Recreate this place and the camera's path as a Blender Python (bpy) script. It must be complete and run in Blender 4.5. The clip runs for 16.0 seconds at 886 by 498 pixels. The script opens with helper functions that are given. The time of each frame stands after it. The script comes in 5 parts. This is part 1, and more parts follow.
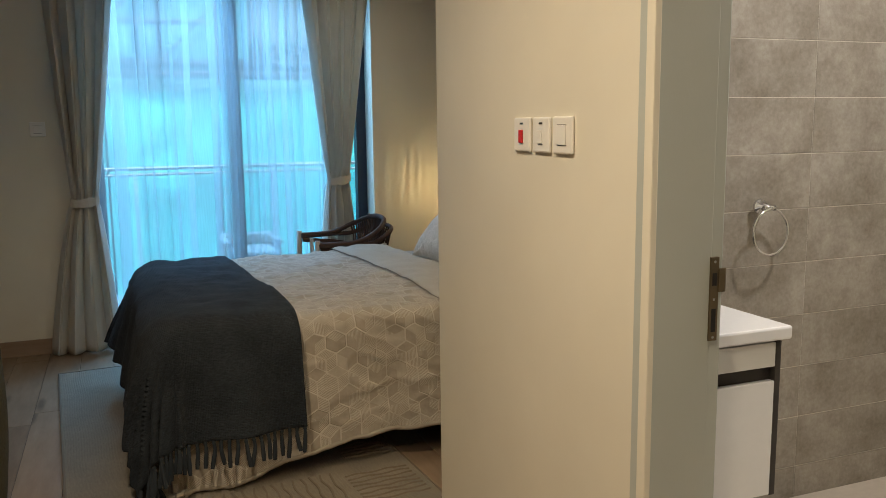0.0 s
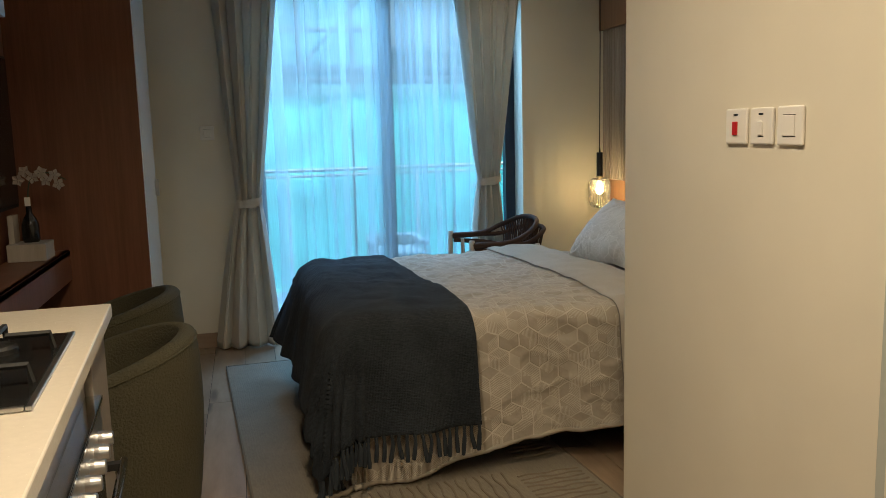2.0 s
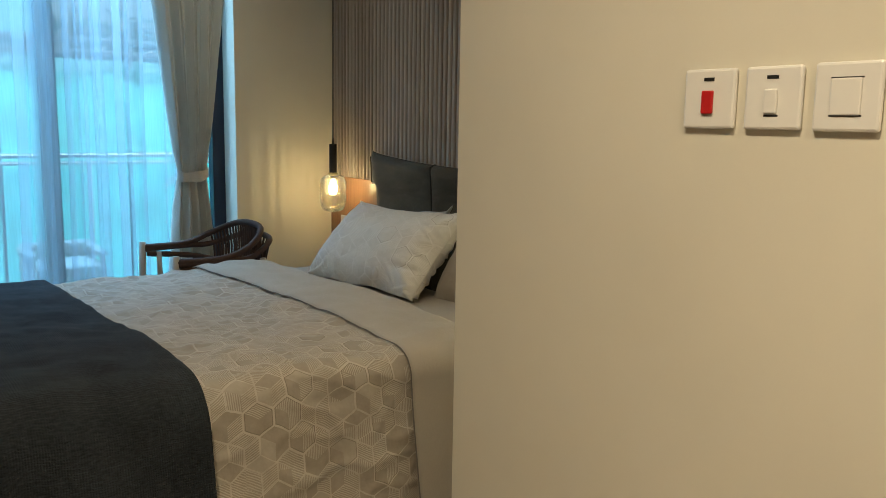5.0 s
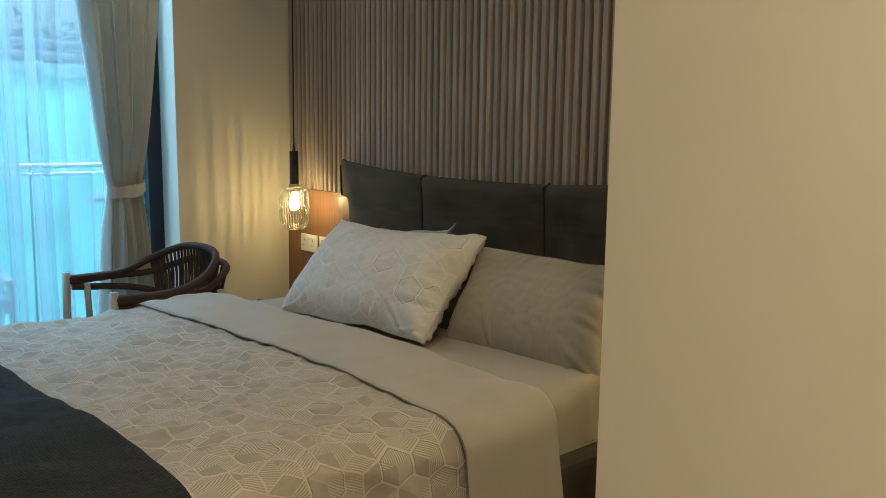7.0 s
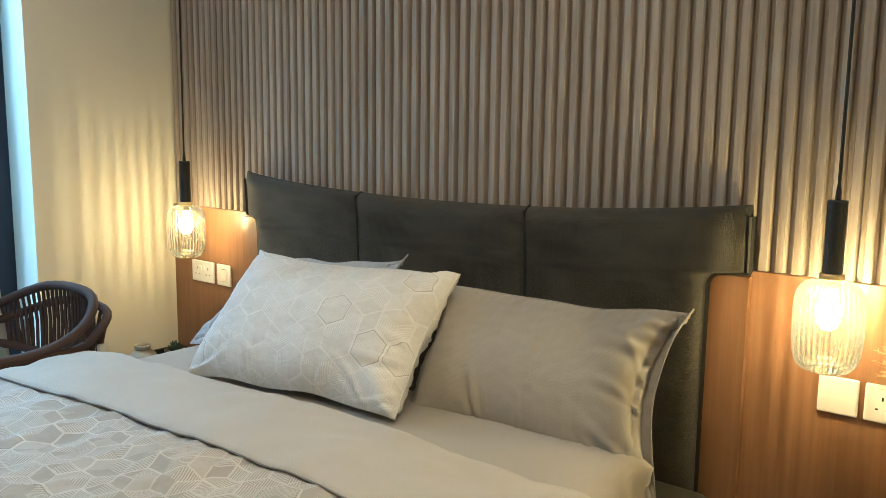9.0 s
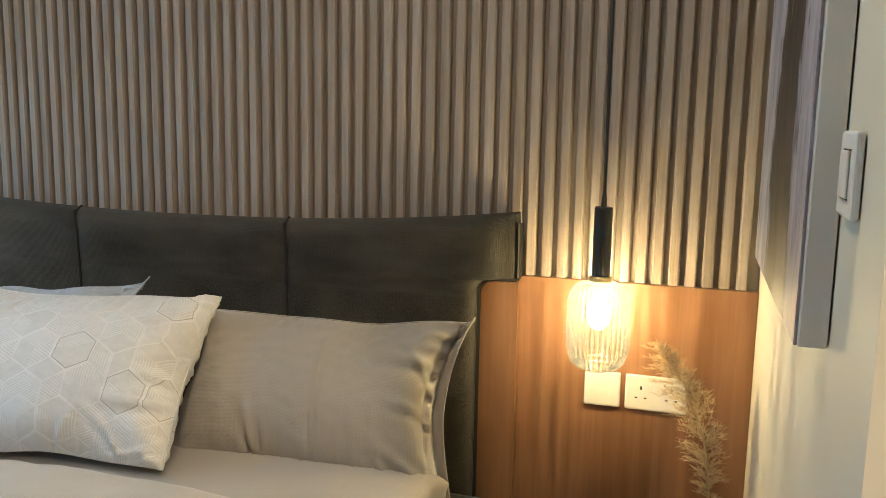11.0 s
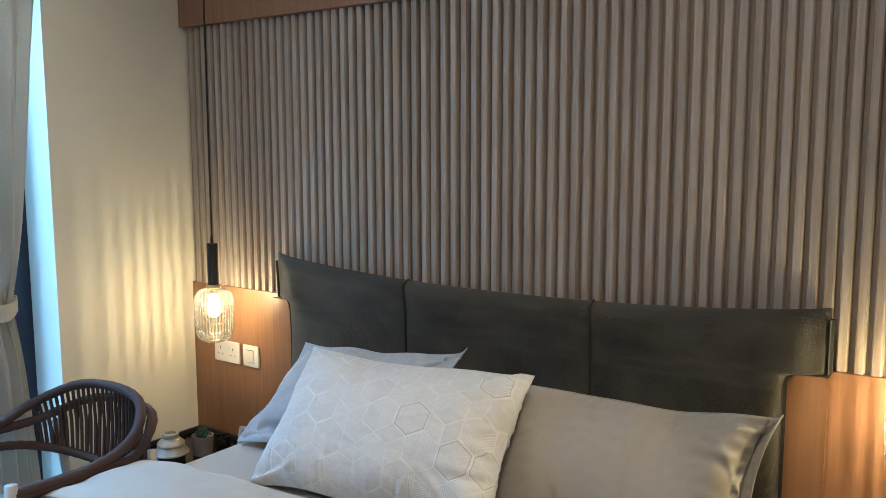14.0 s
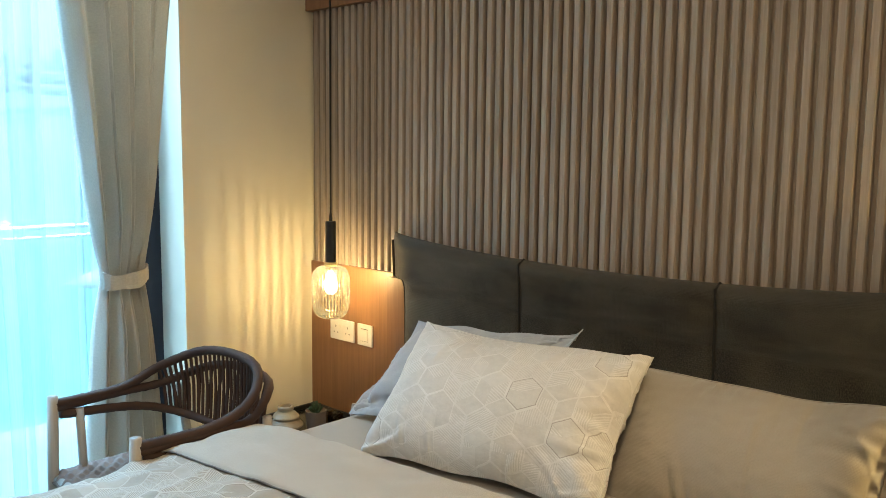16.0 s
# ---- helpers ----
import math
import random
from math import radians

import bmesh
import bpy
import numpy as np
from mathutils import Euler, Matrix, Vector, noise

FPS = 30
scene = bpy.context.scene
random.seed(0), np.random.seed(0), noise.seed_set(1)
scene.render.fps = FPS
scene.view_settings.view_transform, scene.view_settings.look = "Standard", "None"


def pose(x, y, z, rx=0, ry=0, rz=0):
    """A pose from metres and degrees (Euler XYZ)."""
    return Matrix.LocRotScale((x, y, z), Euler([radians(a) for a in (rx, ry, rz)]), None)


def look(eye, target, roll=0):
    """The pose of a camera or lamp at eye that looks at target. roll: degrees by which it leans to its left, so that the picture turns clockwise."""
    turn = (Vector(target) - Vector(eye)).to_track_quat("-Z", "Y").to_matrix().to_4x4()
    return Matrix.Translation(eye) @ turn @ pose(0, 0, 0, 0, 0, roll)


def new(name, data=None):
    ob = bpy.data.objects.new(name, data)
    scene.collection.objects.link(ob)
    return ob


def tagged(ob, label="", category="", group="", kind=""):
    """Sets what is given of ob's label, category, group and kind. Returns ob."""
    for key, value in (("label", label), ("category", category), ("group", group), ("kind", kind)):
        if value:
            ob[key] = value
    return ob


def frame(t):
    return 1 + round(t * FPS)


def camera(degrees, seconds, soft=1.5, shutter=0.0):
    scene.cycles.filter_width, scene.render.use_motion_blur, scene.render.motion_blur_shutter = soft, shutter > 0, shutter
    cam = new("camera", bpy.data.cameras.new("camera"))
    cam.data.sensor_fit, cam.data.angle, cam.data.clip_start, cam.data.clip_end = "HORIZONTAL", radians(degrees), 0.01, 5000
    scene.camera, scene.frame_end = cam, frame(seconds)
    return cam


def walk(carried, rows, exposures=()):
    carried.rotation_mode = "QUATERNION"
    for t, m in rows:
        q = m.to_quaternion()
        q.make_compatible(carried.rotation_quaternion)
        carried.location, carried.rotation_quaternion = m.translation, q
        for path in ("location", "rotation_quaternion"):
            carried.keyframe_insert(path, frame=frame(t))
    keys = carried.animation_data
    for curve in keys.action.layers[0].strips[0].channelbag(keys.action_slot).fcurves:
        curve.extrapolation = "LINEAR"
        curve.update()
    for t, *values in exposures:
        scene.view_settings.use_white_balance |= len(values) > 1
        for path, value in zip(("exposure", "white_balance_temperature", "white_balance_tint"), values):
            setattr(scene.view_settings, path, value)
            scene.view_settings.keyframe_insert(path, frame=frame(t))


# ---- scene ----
cam = camera(56.2, 16.0, soft=0.8)
PATH = [
    (0, (0.118, 0.212, 1.350), (0.873, 2.147, 1.036), -0.7),
    (0.5, (0.086, 0.214, 1.350), (0.806, 2.162, 1.040), -0.8),
    (1, (0.013, 0.225, 1.350), (0.650, 2.202, 1.045), -1.2),
    (1.5, (-0.071, 0.258, 1.344), (0.465, 2.267, 1.043), -1.5),
    (2, (-0.096, 0.303, 1.331), (0.381, 2.327, 1.031), -1.5),
    (2.5, (-0.053, 0.416, 1.316), (0.421, 2.440, 1.017), -1.4),
    (3, (-0.012, 0.588, 1.318), (0.558, 2.586, 1.016), -1.1),
    (3.5, (-0.008, 0.770, 1.304), (0.766, 2.699, 1.003), -0.2),
    (4, (-0.033, 0.943, 1.297), (0.963, 2.767, 0.987), 0.4),
    (4.2, (-0.004, 1.030, 1.289), (1.052, 2.817, 0.977), 0.4),
    (6.3, (0.097, 1.885, 1.274), (1.411, 3.493, 0.965), 0.8),
    (6.5, (0.107, 1.945, 1.274), (1.444, 3.535, 0.967), 0.4),
    (7, (0.156, 2.092, 1.260), (1.531, 3.651, 0.960), 0.7),
    (7.5, (0.193, 2.284, 1.270), (1.602, 3.813, 0.969), 0.4),
    (8, (0.253, 2.461, 1.265), (1.725, 3.928, 0.964), 0.6),
    (8.5, (0.332, 2.641, 1.280), (1.889, 4.017, 0.979), 0.7),
    (9, (0.357, 2.737, 1.296), (1.978, 4.036, 0.988), 0.7),
    (9.5, (0.340, 2.773, 1.297), (2.063, 3.933, 0.984), 0.7),
    (10, (0.349, 2.840, 1.290), (2.210, 3.758, 0.973), 0.9),
    (10.2, (0.377, 2.867, 1.296), (2.276, 3.702, 0.974), 1.0),
    (12.3, (0.240, 3.104, 1.385), (2.264, 3.592, 1.108), 0.9),
    (12.5, (0.208, 3.098, 1.399), (2.185, 3.750, 1.128), 0.4),
    (13, (0.195, 3.066, 1.457), (2.056, 3.999, 1.182), -0.3),
    (13.5, (0.191, 3.039, 1.499), (1.974, 4.117, 1.240), -0.2),
    (14, (0.193, 3.033, 1.512), (1.901, 4.229, 1.253), -0.1),
    (14.5, (0.202, 3.056, 1.515), (1.856, 4.324, 1.256), -0.2),
    (15, (0.132, 3.069, 1.513), (1.752, 4.381, 1.257), 0.1),
    (15.5, (0.180, 3.066, 1.473), (1.741, 4.449, 1.221), 0.4),
    (16, (0.214, 3.054, 1.419), (1.741, 4.476, 1.174), 0.6),
]

EXPOSURES = [(0, 0.0, 6150, 16), (3.5, 0.0, 6350, 14), (6.5, 0.0, 6150, 11), (7, 0.08, 6500, 11), (7.5, 0.22, 6500, 10), (8, 0.58, 6300, 10), (8.5, 1.05, 6100, 10), (9, 1.06, 6000, 11), (10, 1.05, 5950, 14),
             (12.5, 1.0, 5950, 18), (13.5, 0.95, 5450, 19), (14, 0.95, 5450, 17), (15, 0.80, 6600, 15), (16, 0.95, 7100, 16)]
walk(cam, [(t, look(eye, target, roll)) for t, eye, target, roll in PATH], EXPOSURES)

# ---- light ----
world = bpy.data.worlds.new("world")
scene.world = world
world.use_nodes = True
wn = world.node_tree
sky = wn.nodes.new("ShaderNodeTexSky")
sky.sky_type, sky.sun_disc = "NISHITA", False
sky.air_density, sky.dust_density, sky.ozone_density = 1.0, 7.0, 1.0
sky.sun_elevation, sky.sun_rotation = radians(42), radians(200)
wn.nodes["Background"].inputs["Strength"].default_value = 0.15
cool = wn.nodes.new("ShaderNodeMix")
cool.data_type, cool.blend_type = "RGBA", "MULTIPLY"
cool.inputs["Factor"].default_value = 1.0
cool.inputs["B"].default_value = (1.2, 1.15, 1.04, 1)
wn.links.new(sky.outputs[0], cool.inputs["A"])
wn.links.new(cool.outputs["Result"], wn.nodes["Background"].inputs["Color"])


def lamp(name, kind, m, power, colour, size=0.1, shape="DISK", size_y=0.1, spread=180):
    d = bpy.data.lights.new(name, kind)
    d.energy, d.color = power, colour
    if kind == "AREA":
        d.shape, d.size, d.size_y, d.spread = shape, size, size_y, radians(spread)
    elif kind == "SUN":
        d.angle = radians(size)
    else:
        d.shadow_soft_size = size
    ob = new(name, d)
    ob.matrix_world = m
    return ob


WARM = (1.0, 0.88, 0.50)
SOFT = (1.0, 0.82, 0.53)
sun = lamp("sun", "SUN", look((0, 0, 0), (-0.5, 0.7, -0.9)), 3.8, (0.72, 0.94, 1.0), 10)
window_light = lamp("window_daylight", "AREA", look((0.85, 7.7, 4.3), (0.85, 4.6, 0.6)), 540, (0.33, 0.67, 1.0), 2.6, "RECTANGLE", 1.6, 170)
# Unseen lamps: hall pair inferred from its lit wall, bedroom pair added as fill.
UNSEEN_DOWNLIGHTS = [(0.15, 0.55, 21), (0.0, 1.85, 24), (1.35, 3.55, 4.6), (1.45, 5.0, 2.9)]
for x, y, power in UNSEEN_DOWNLIGHTS:
    lamp("unseen_downlight_lamp", "AREA", pose(x, y, 2.565, 0, 0, 0), power, SOFT, 0.14, "DISK", 0.1, 150)
lamp("bath_lamp", "AREA", pose(2.2, 1.5, 2.565), 23, (1.0, 0.93, 0.80), 0.2, "DISK", 0.1, 160)


# ---- materials ----
def material(name):
    m = bpy.data.materials.new(name)
    m.use_nodes = True
    return m, m.node_tree, m.node_tree.nodes["Principled BSDF"]


def node(nt, kind, **values):
    n = nt.nodes.new(kind)
    for k, v in values.items():
        n.inputs[k.replace("_", " ")].default_value = v
    return n


def math_node(nt, op, a, b=None, clamp=False):
    n = nt.nodes.new("ShaderNodeMath")
    n.operation, n.use_clamp = op, clamp
    for i, v in enumerate((a, b)):
        if v is None:
            continue
        if isinstance(v, (int, float)):
            n.inputs[i].default_value = v
        else:
            nt.links.new(v, n.inputs[i])
    return n.outputs[0]


def ramp(nt, fac, stops):
    r = nt.nodes.new("ShaderNodeValToRGB")
    while len(r.color_ramp.elements) < len(stops):
        r.color_ramp.elements.new(0.5)
    for e, (p, c) in zip(r.color_ramp.elements, stops):
        e.position, e.color = p, (*c, 1)
    nt.links.new(fac, r.inputs[0])
    return r.outputs[0]


def coords(nt, scale=(1, 1, 1), kind="Object", turn=(0, 0, 0)):
    t = nt.nodes.new("ShaderNodeTexCoord")
    m = nt.nodes.new("ShaderNodeMapping")
    m.inputs["Scale"].default_value = scale
    m.inputs["Rotation"].default_value = turn
    nt.links.new(t.outputs[kind], m.inputs[0])
    return m.outputs[0]


def bump(nt, bsdf, height, strength=0.2, distance=0.002):
    b = node(nt, "ShaderNodeBump", Strength=strength, Distance=distance)
    nt.links.new(height, b.inputs["Height"])
    nt.links.new(b.outputs[0], bsdf.inputs["Normal"])


def noise_tex(nt, vec, scale, detail=4, rough=0.55):
    n = node(nt, "ShaderNodeTexNoise", Scale=scale, Detail=detail, Roughness=rough)
    nt.links.new(vec, n.inputs["Vector"])
    return n.outputs["Fac"]


def paint(name, c, rough=0.6, vary=0.06, grain=160, depth=0.12, dist=0.001):
    m, nt, b = material(name)
    v = coords(nt)
    big, small = noise_tex(nt, v, 1.7), noise_tex(nt, v, grain, 3)
    col = ramp(nt, big, [(0.3, [k * (1 - vary) for k in c]), (0.7, [min(1, k * (1 + vary * 0.5)) for k in c])])
    nt.links.new(col, b.inputs["Base Color"])
    b.inputs["Roughness"].default_value = rough
    bump(nt, b, small, depth, dist)
    return m


def wood(name, dark, light, rough=0.42, grain=(30, 30, 1.2), depth=0.08, knots=False):
    m, nt, b = material(name)
    info = nt.nodes.new("ShaderNodeObjectInfo")
    v = coords(nt, grain)
    add = nt.nodes.new("ShaderNodeVectorMath")
    add.operation = "ADD"
    nt.links.new(v, add.inputs[0])
    mul = math_node(nt, "MULTIPLY", info.outputs["Random"], 37.0)
    nt.links.new(mul, add.inputs[1])
    fine = noise_tex(nt, add.outputs[0], 2.2, 8, 0.65)
    broad = noise_tex(nt, add.outputs[0], 0.35, 3, 0.5)
    mix = math_node(nt, "ADD", math_node(nt, "MULTIPLY", fine, 0.55), math_node(nt, "MULTIPLY", broad, 0.45))
    mix = math_node(nt, "ADD", mix, math_node(nt, "MULTIPLY", math_node(nt, "SUBTRACT", info.outputs["Random"], 0.5), 0.12))
    col = ramp(nt, mix, [(0.32, dark), (0.68, light)])
    if knots:
        vor = node(nt, "ShaderNodeTexVoronoi", Scale=0.9)
        nt.links.new(add.outputs[0], vor.inputs["Vector"])
        spot = ramp(nt, math_node(nt, "ADD", vor.outputs["Distance"], math_node(nt, "MULTIPLY", fine, 0.12)), [(0.13, (1, 1, 1)), (0.26, (0, 0, 0))])
        mk = nt.nodes.new("ShaderNodeMix")
        mk.data_type = "RGBA"
        nt.links.new(math_node(nt, "MULTIPLY", spot, 0.75), mk.inputs["Factor"])
        nt.links.new(col, mk.inputs["A"])
        mk.inputs["B"].default_value = (dark[0] * 0.3, dark[1] * 0.28, dark[2] * 0.26, 1)
        col = mk.outputs["Result"]
    nt.links.new(col, b.inputs["Base Color"])
    b.inputs["Roughness"].default_value = rough
    bump(nt, b, fine, depth, 0.001)
    return m


def cloth(name, c, c2=None, weave=420, rough=0.95, depth=0.35, wrinkle=0.0, sheen=0.25, through_light=0.0, slubs=(140, 30, 1), stops=(0.3, 0.7), dist=0.002):
    """A woven cloth: crossed threads and slow variation of shade."""
    c2 = c2 or [k * 0.8 for k in c]
    m, nt, b = material(name)
    v = coords(nt, kind="UV")
    wx = node(nt, "ShaderNodeTexWave", Scale=weave / 6.3, Distortion=1.5, Detail=2)
    wy = node(nt, "ShaderNodeTexWave", Scale=weave / 6.3, Distortion=1.5, Detail=2)
    wy.bands_direction = "Y"
    nt.links.new(v, wx.inputs["Vector"])
    nt.links.new(v, wy.inputs["Vector"])
    threads = math_node(nt, "MULTIPLY", math_node(nt, "ADD", wx.outputs["Fac"], wy.outputs["Fac"]), 0.5)
    slub = noise_tex(nt, coords(nt, slubs, "UV"), 1.0, 5, 0.7)
    slow = noise_tex(nt, v, 5, 3)
    mix = math_node(nt, "ADD", math_node(nt, "MULTIPLY", slub, 0.6), math_node(nt, "MULTIPLY", slow, 0.4))
    nt.links.new(ramp(nt, mix, [(stops[0], c2), (stops[1], c)]), b.inputs["Base Color"])
    b.inputs["Roughness"].default_value = rough
    b.inputs["Specular IOR Level"].default_value = 0.25
    b.inputs["Sheen Weight"].default_value = sheen
    h = math_node(nt, "ADD", math_node(nt, "MULTIPLY", threads, 0.4), slub)
    if wrinkle:
        h = math_node(nt, "ADD", h, math_node(nt, "MULTIPLY", noise_tex(nt, v, 16, 5, 0.6), wrinkle))
    bump(nt, b, h, depth, dist)
    if through_light:
        tr = nt.nodes.new("ShaderNodeBsdfTranslucent")
        tr.inputs["Color"].default_value = (*c, 1)
        mx = nt.nodes.new("ShaderNodeMixShader")
        mx.inputs[0].default_value = through_light
        nt.links.new(b.outputs[0], mx.inputs[1])
        nt.links.new(tr.outputs[0], mx.inputs[2])
        nt.links.new(mx.outputs[0], nt.nodes["Material Output"].inputs["Surface"])
    return m


def hex_cloth(name, base, line, size=0.085):
    """Cotton with a woven hexagon pattern; some cells are hatched in one of two directions."""
    m, nt, b = material(name)
    t = nt.nodes.new("ShaderNodeTexCoord")
    warp = node(nt, "ShaderNodeTexNoise", Scale=14.0, Detail=3.0)
    nt.links.new(t.outputs["UV"], warp.inputs["Vector"])
    off = nt.nodes.new("ShaderNodeVectorMath")
    off.operation = "MULTIPLY_ADD"
    off.inputs[1].default_value = (0.006, 0.006, 0)
    nt.links.new(warp.outputs["Color"], off.inputs[0])
    nt.links.new(t.outputs["UV"], off.inputs[2])
    sep = nt.nodes.new("ShaderNodeSeparateXYZ")
    nt.links.new(off.outputs[0], sep.inputs[0])
    R3 = math.sqrt(3)
    M = lambda op, a, c=None: math_node(nt, op, a, c)
    px, py = M("DIVIDE", sep.outputs[0], size), M("DIVIDE", sep.outputs[1], size)
    ax = M("SUBTRACT", M("FLOORED_MODULO", px, 1.0), 0.5)
    ay = M("SUBTRACT", M("FLOORED_MODULO", py, R3), R3 / 2)
    bx = M("SUBTRACT", M("FLOORED_MODULO", M("SUBTRACT", px, 0.5), 1.0), 0.5)
    by = M("SUBTRACT", M("FLOORED_MODULO", M("SUBTRACT", py, R3 / 2), R3), R3 / 2)
    da = M("ADD", M("MULTIPLY", ax, ax), M("MULTIPLY", ay, ay))
    db = M("ADD", M("MULTIPLY", bx, bx), M("MULTIPLY", by, by))
    pick = M("LESS_THAN", da, db)
    inv = M("SUBTRACT", 1.0, pick)
    gx = M("ADD", M("MULTIPLY", ax, pick), M("MULTIPLY", bx, inv))
    gy = M("ADD", M("MULTIPLY", ay, pick), M("MULTIPLY", by, inv))
    hx, hy = M("ABSOLUTE", gx), M("ABSOLUTE", gy)
    dist = M("MAXIMUM", hx, M("ADD", M("MULTIPLY", hx, 0.5), M("MULTIPLY", hy, R3 / 2)))
    edge = M("GREATER_THAN", dist, 0.468)
    ident = nt.nodes.new("ShaderNodeCombineXYZ")
    nt.links.new(M("SUBTRACT", px, gx), ident.inputs[0])
    nt.links.new(M("SUBTRACT", py, gy), ident.inputs[1])
    snap = nt.nodes.new("ShaderNodeVectorMath")
    snap.operation = "SNAP"
    snap.inputs[1].default_value = (0.25, 0.25, 1)
    half = nt.nodes.new("ShaderNodeVectorMath")
    half.operation = "ADD"
    half.inputs[1].default_value = (0.12, 0.12, 0.5)
    nt.links.new(ident.outputs[0], half.inputs[0])
    nt.links.new(half.outputs[0], snap.inputs[0])
    ang = M("ARCTAN2", gy, gx)
    sector = M("FLOOR", M("DIVIDE", M("ADD", ang, math.pi + math.pi / 6), 2 * math.pi / 3))
    sec = nt.nodes.new("ShaderNodeCombineXYZ")
    nt.links.new(sector, sec.inputs[2])
    addv = nt.nodes.new("ShaderNodeVectorMath")
    addv.operation = "ADD"
    nt.links.new(snap.outputs[0], addv.inputs[0])
    nt.links.new(sec.outputs[0], addv.inputs[1])
    rnd, cell = nt.nodes.new("ShaderNodeTexWhiteNoise"), nt.nodes.new("ShaderNodeTexWhiteNoise")
    nt.links.new(addv.outputs[0], rnd.inputs["Vector"])
    nt.links.new(snap.outputs[0], cell.inputs["Vector"])
    r, rc = rnd.outputs["Value"], cell.outputs["Value"]
    s1 = M("SINE", M("MULTIPLY", M("ADD", gx, M("MULTIPLY", gy, R3)), 48.0))
    s2 = M("SINE", M("MULTIPLY", M("SUBTRACT", gx, M("MULTIPLY", gy, R3)), 48.0))
    s3 = M("SINE", M("MULTIPLY", gx, 95.0))
    between = lambda lo, hi: M("MULTIPLY", M("GREATER_THAN", r, lo), M("LESS_THAN", r, hi))
    h1 = M("MULTIPLY", M("GREATER_THAN", s1, 0.2), between(-1, 0.2))
    h2 = M("MULTIPLY", M("GREATER_THAN", s2, 0.2), between(0.2, 0.4))
    h3 = M("MULTIPLY", M("GREATER_THAN", s3, 0.2), between(0.4, 0.55))
    solidr = M("MULTIPLY", between(0.55, 0.66), 0.25)
    ring = M("MULTIPLY", M("MULTIPLY", edge, 0.62), M("GREATER_THAN", rc, 0.42))
    patt = M("MAXIMUM", M("MAXIMUM", M("MULTIPLY", h1, 0.55), M("MULTIPLY", h2, 0.55)), M("MAXIMUM", M("MULTIPLY", h3, 0.55), solidr))
    turnf = M("FLOORED_MODULO", M("DIVIDE", M("ADD", ang, math.pi + math.pi / 6), 2 * math.pi / 3), 1.0)
    spoke = M("LESS_THAN", M("MULTIPLY", M("SUBTRACT", 0.5, M("ABSOLUTE", M("SUBTRACT", turnf, 0.5))), dist), 0.011)
    patt = M("MAXIMUM", patt, M("MULTIPLY", M("MULTIPLY", spoke, 0.55), M("LESS_THAN", rc, 0.5)))
    patt = M("MAXIMUM", patt, ring)
    outline = M("MULTIPLY", M("MULTIPLY", M("GREATER_THAN", dist, 0.435), M("LESS_THAN", dist, 0.458)), M("GREATER_THAN", rc, 0.84))
    worn = noise_tex(nt, t.outputs["UV"], 9.0, 4, 0.65)
    patt = M("MULTIPLY", patt, math_node(nt, "MULTIPLY", M("SUBTRACT", worn, 0.14), 2.5, True))
    slow = noise_tex(nt, t.outputs["UV"], 60.0, 4, 0.7)
    basec = ramp(nt, slow, [(0.3, [k * 0.88 for k in base]), (0.7, base)])
    mix = nt.nodes.new("ShaderNodeMix")
    mix.data_type = "RGBA"
    nt.links.new(M("MINIMUM", patt, 1.0), mix.inputs["Factor"])
    nt.links.new(basec, mix.inputs["A"])
    mix.inputs["B"].default_value = (*line, 1)
    mix2 = nt.nodes.new("ShaderNodeMix")
    mix2.data_type = "RGBA"
    nt.links.new(M("MULTIPLY", outline, 0.6), mix2.inputs["Factor"])
    nt.links.new(mix.outputs["Result"], mix2.inputs["A"])
    mix2.inputs["B"].default_value = (base[0] * 0.45, base[1] * 0.42, base[2] * 0.4, 1)
    nt.links.new(mix2.outputs["Result"], b.inputs["Base Color"])
    b.inputs["Roughness"].default_value = 0.9
    b.inputs["Sheen Weight"].default_value = 0.2
    wr = noise_tex(nt, t.outputs["UV"], 20.0, 5, 0.6)
    bump(nt, b, M("ADD", M("MULTIPLY", patt, 0.9), M("ADD", M("MULTIPLY", wr, 2.0), M("MULTIPLY", slow, 0.25))), 0.5, 0.004)
    return m


def plain(name, c, rough=0.4, metal=0.0, vary=0.1, scale=30, **more):
    m, nt, b = material(name)
    v = coords(nt)
    f = noise_tex(nt, v, scale, 4)
    nt.links.new(ramp(nt, f, [(0.3, [k * (1 - vary) for k in c]), (0.7, c)]), b.inputs["Base Color"])
    rr = math_node(nt, "ADD", rough - 0.05, math_node(nt, "MULTIPLY", noise_tex(nt, v, scale * 4, 3), 0.1))
    nt.links.new(rr, b.inputs["Roughness"])
    b.inputs["Metallic"].default_value = metal
    for k, val in more.items():
        b.inputs[k.replace("_", " ")].default_value = val
    return m


WALL = paint("wall_paint", (0.735, 0.695, 0.585))
CEIL = paint("ceiling_paint", (0.82, 0.80, 0.76))
PANEL = wood("panel_wood", (0.20, 0.095, 0.045), (0.33, 0.17, 0.085), 0.38)
DARKWOOD = wood("wardrobe_wood", (0.13, 0.052, 0.028), (0.235, 0.10, 0.057), 0.4)
SLAT = wood("slat_wood", (0.25, 0.202, 0.163), (0.45, 0.38, 0.32), 0.5, (60, 60, 2.0), 0.25)
SLATBACK = wood("slat_backing", (0.20, 0.162, 0.13), (0.30, 0.25, 0.208), 0.6)
FLOOR = wood("floor_oak", (0.155, 0.102, 0.064), (0.32, 0.235, 0.16), 0.4, (9, 1.6, 9), 0.15, True)
GAP = plain("joint_dark", (0.05, 0.035, 0.025), 0.9)
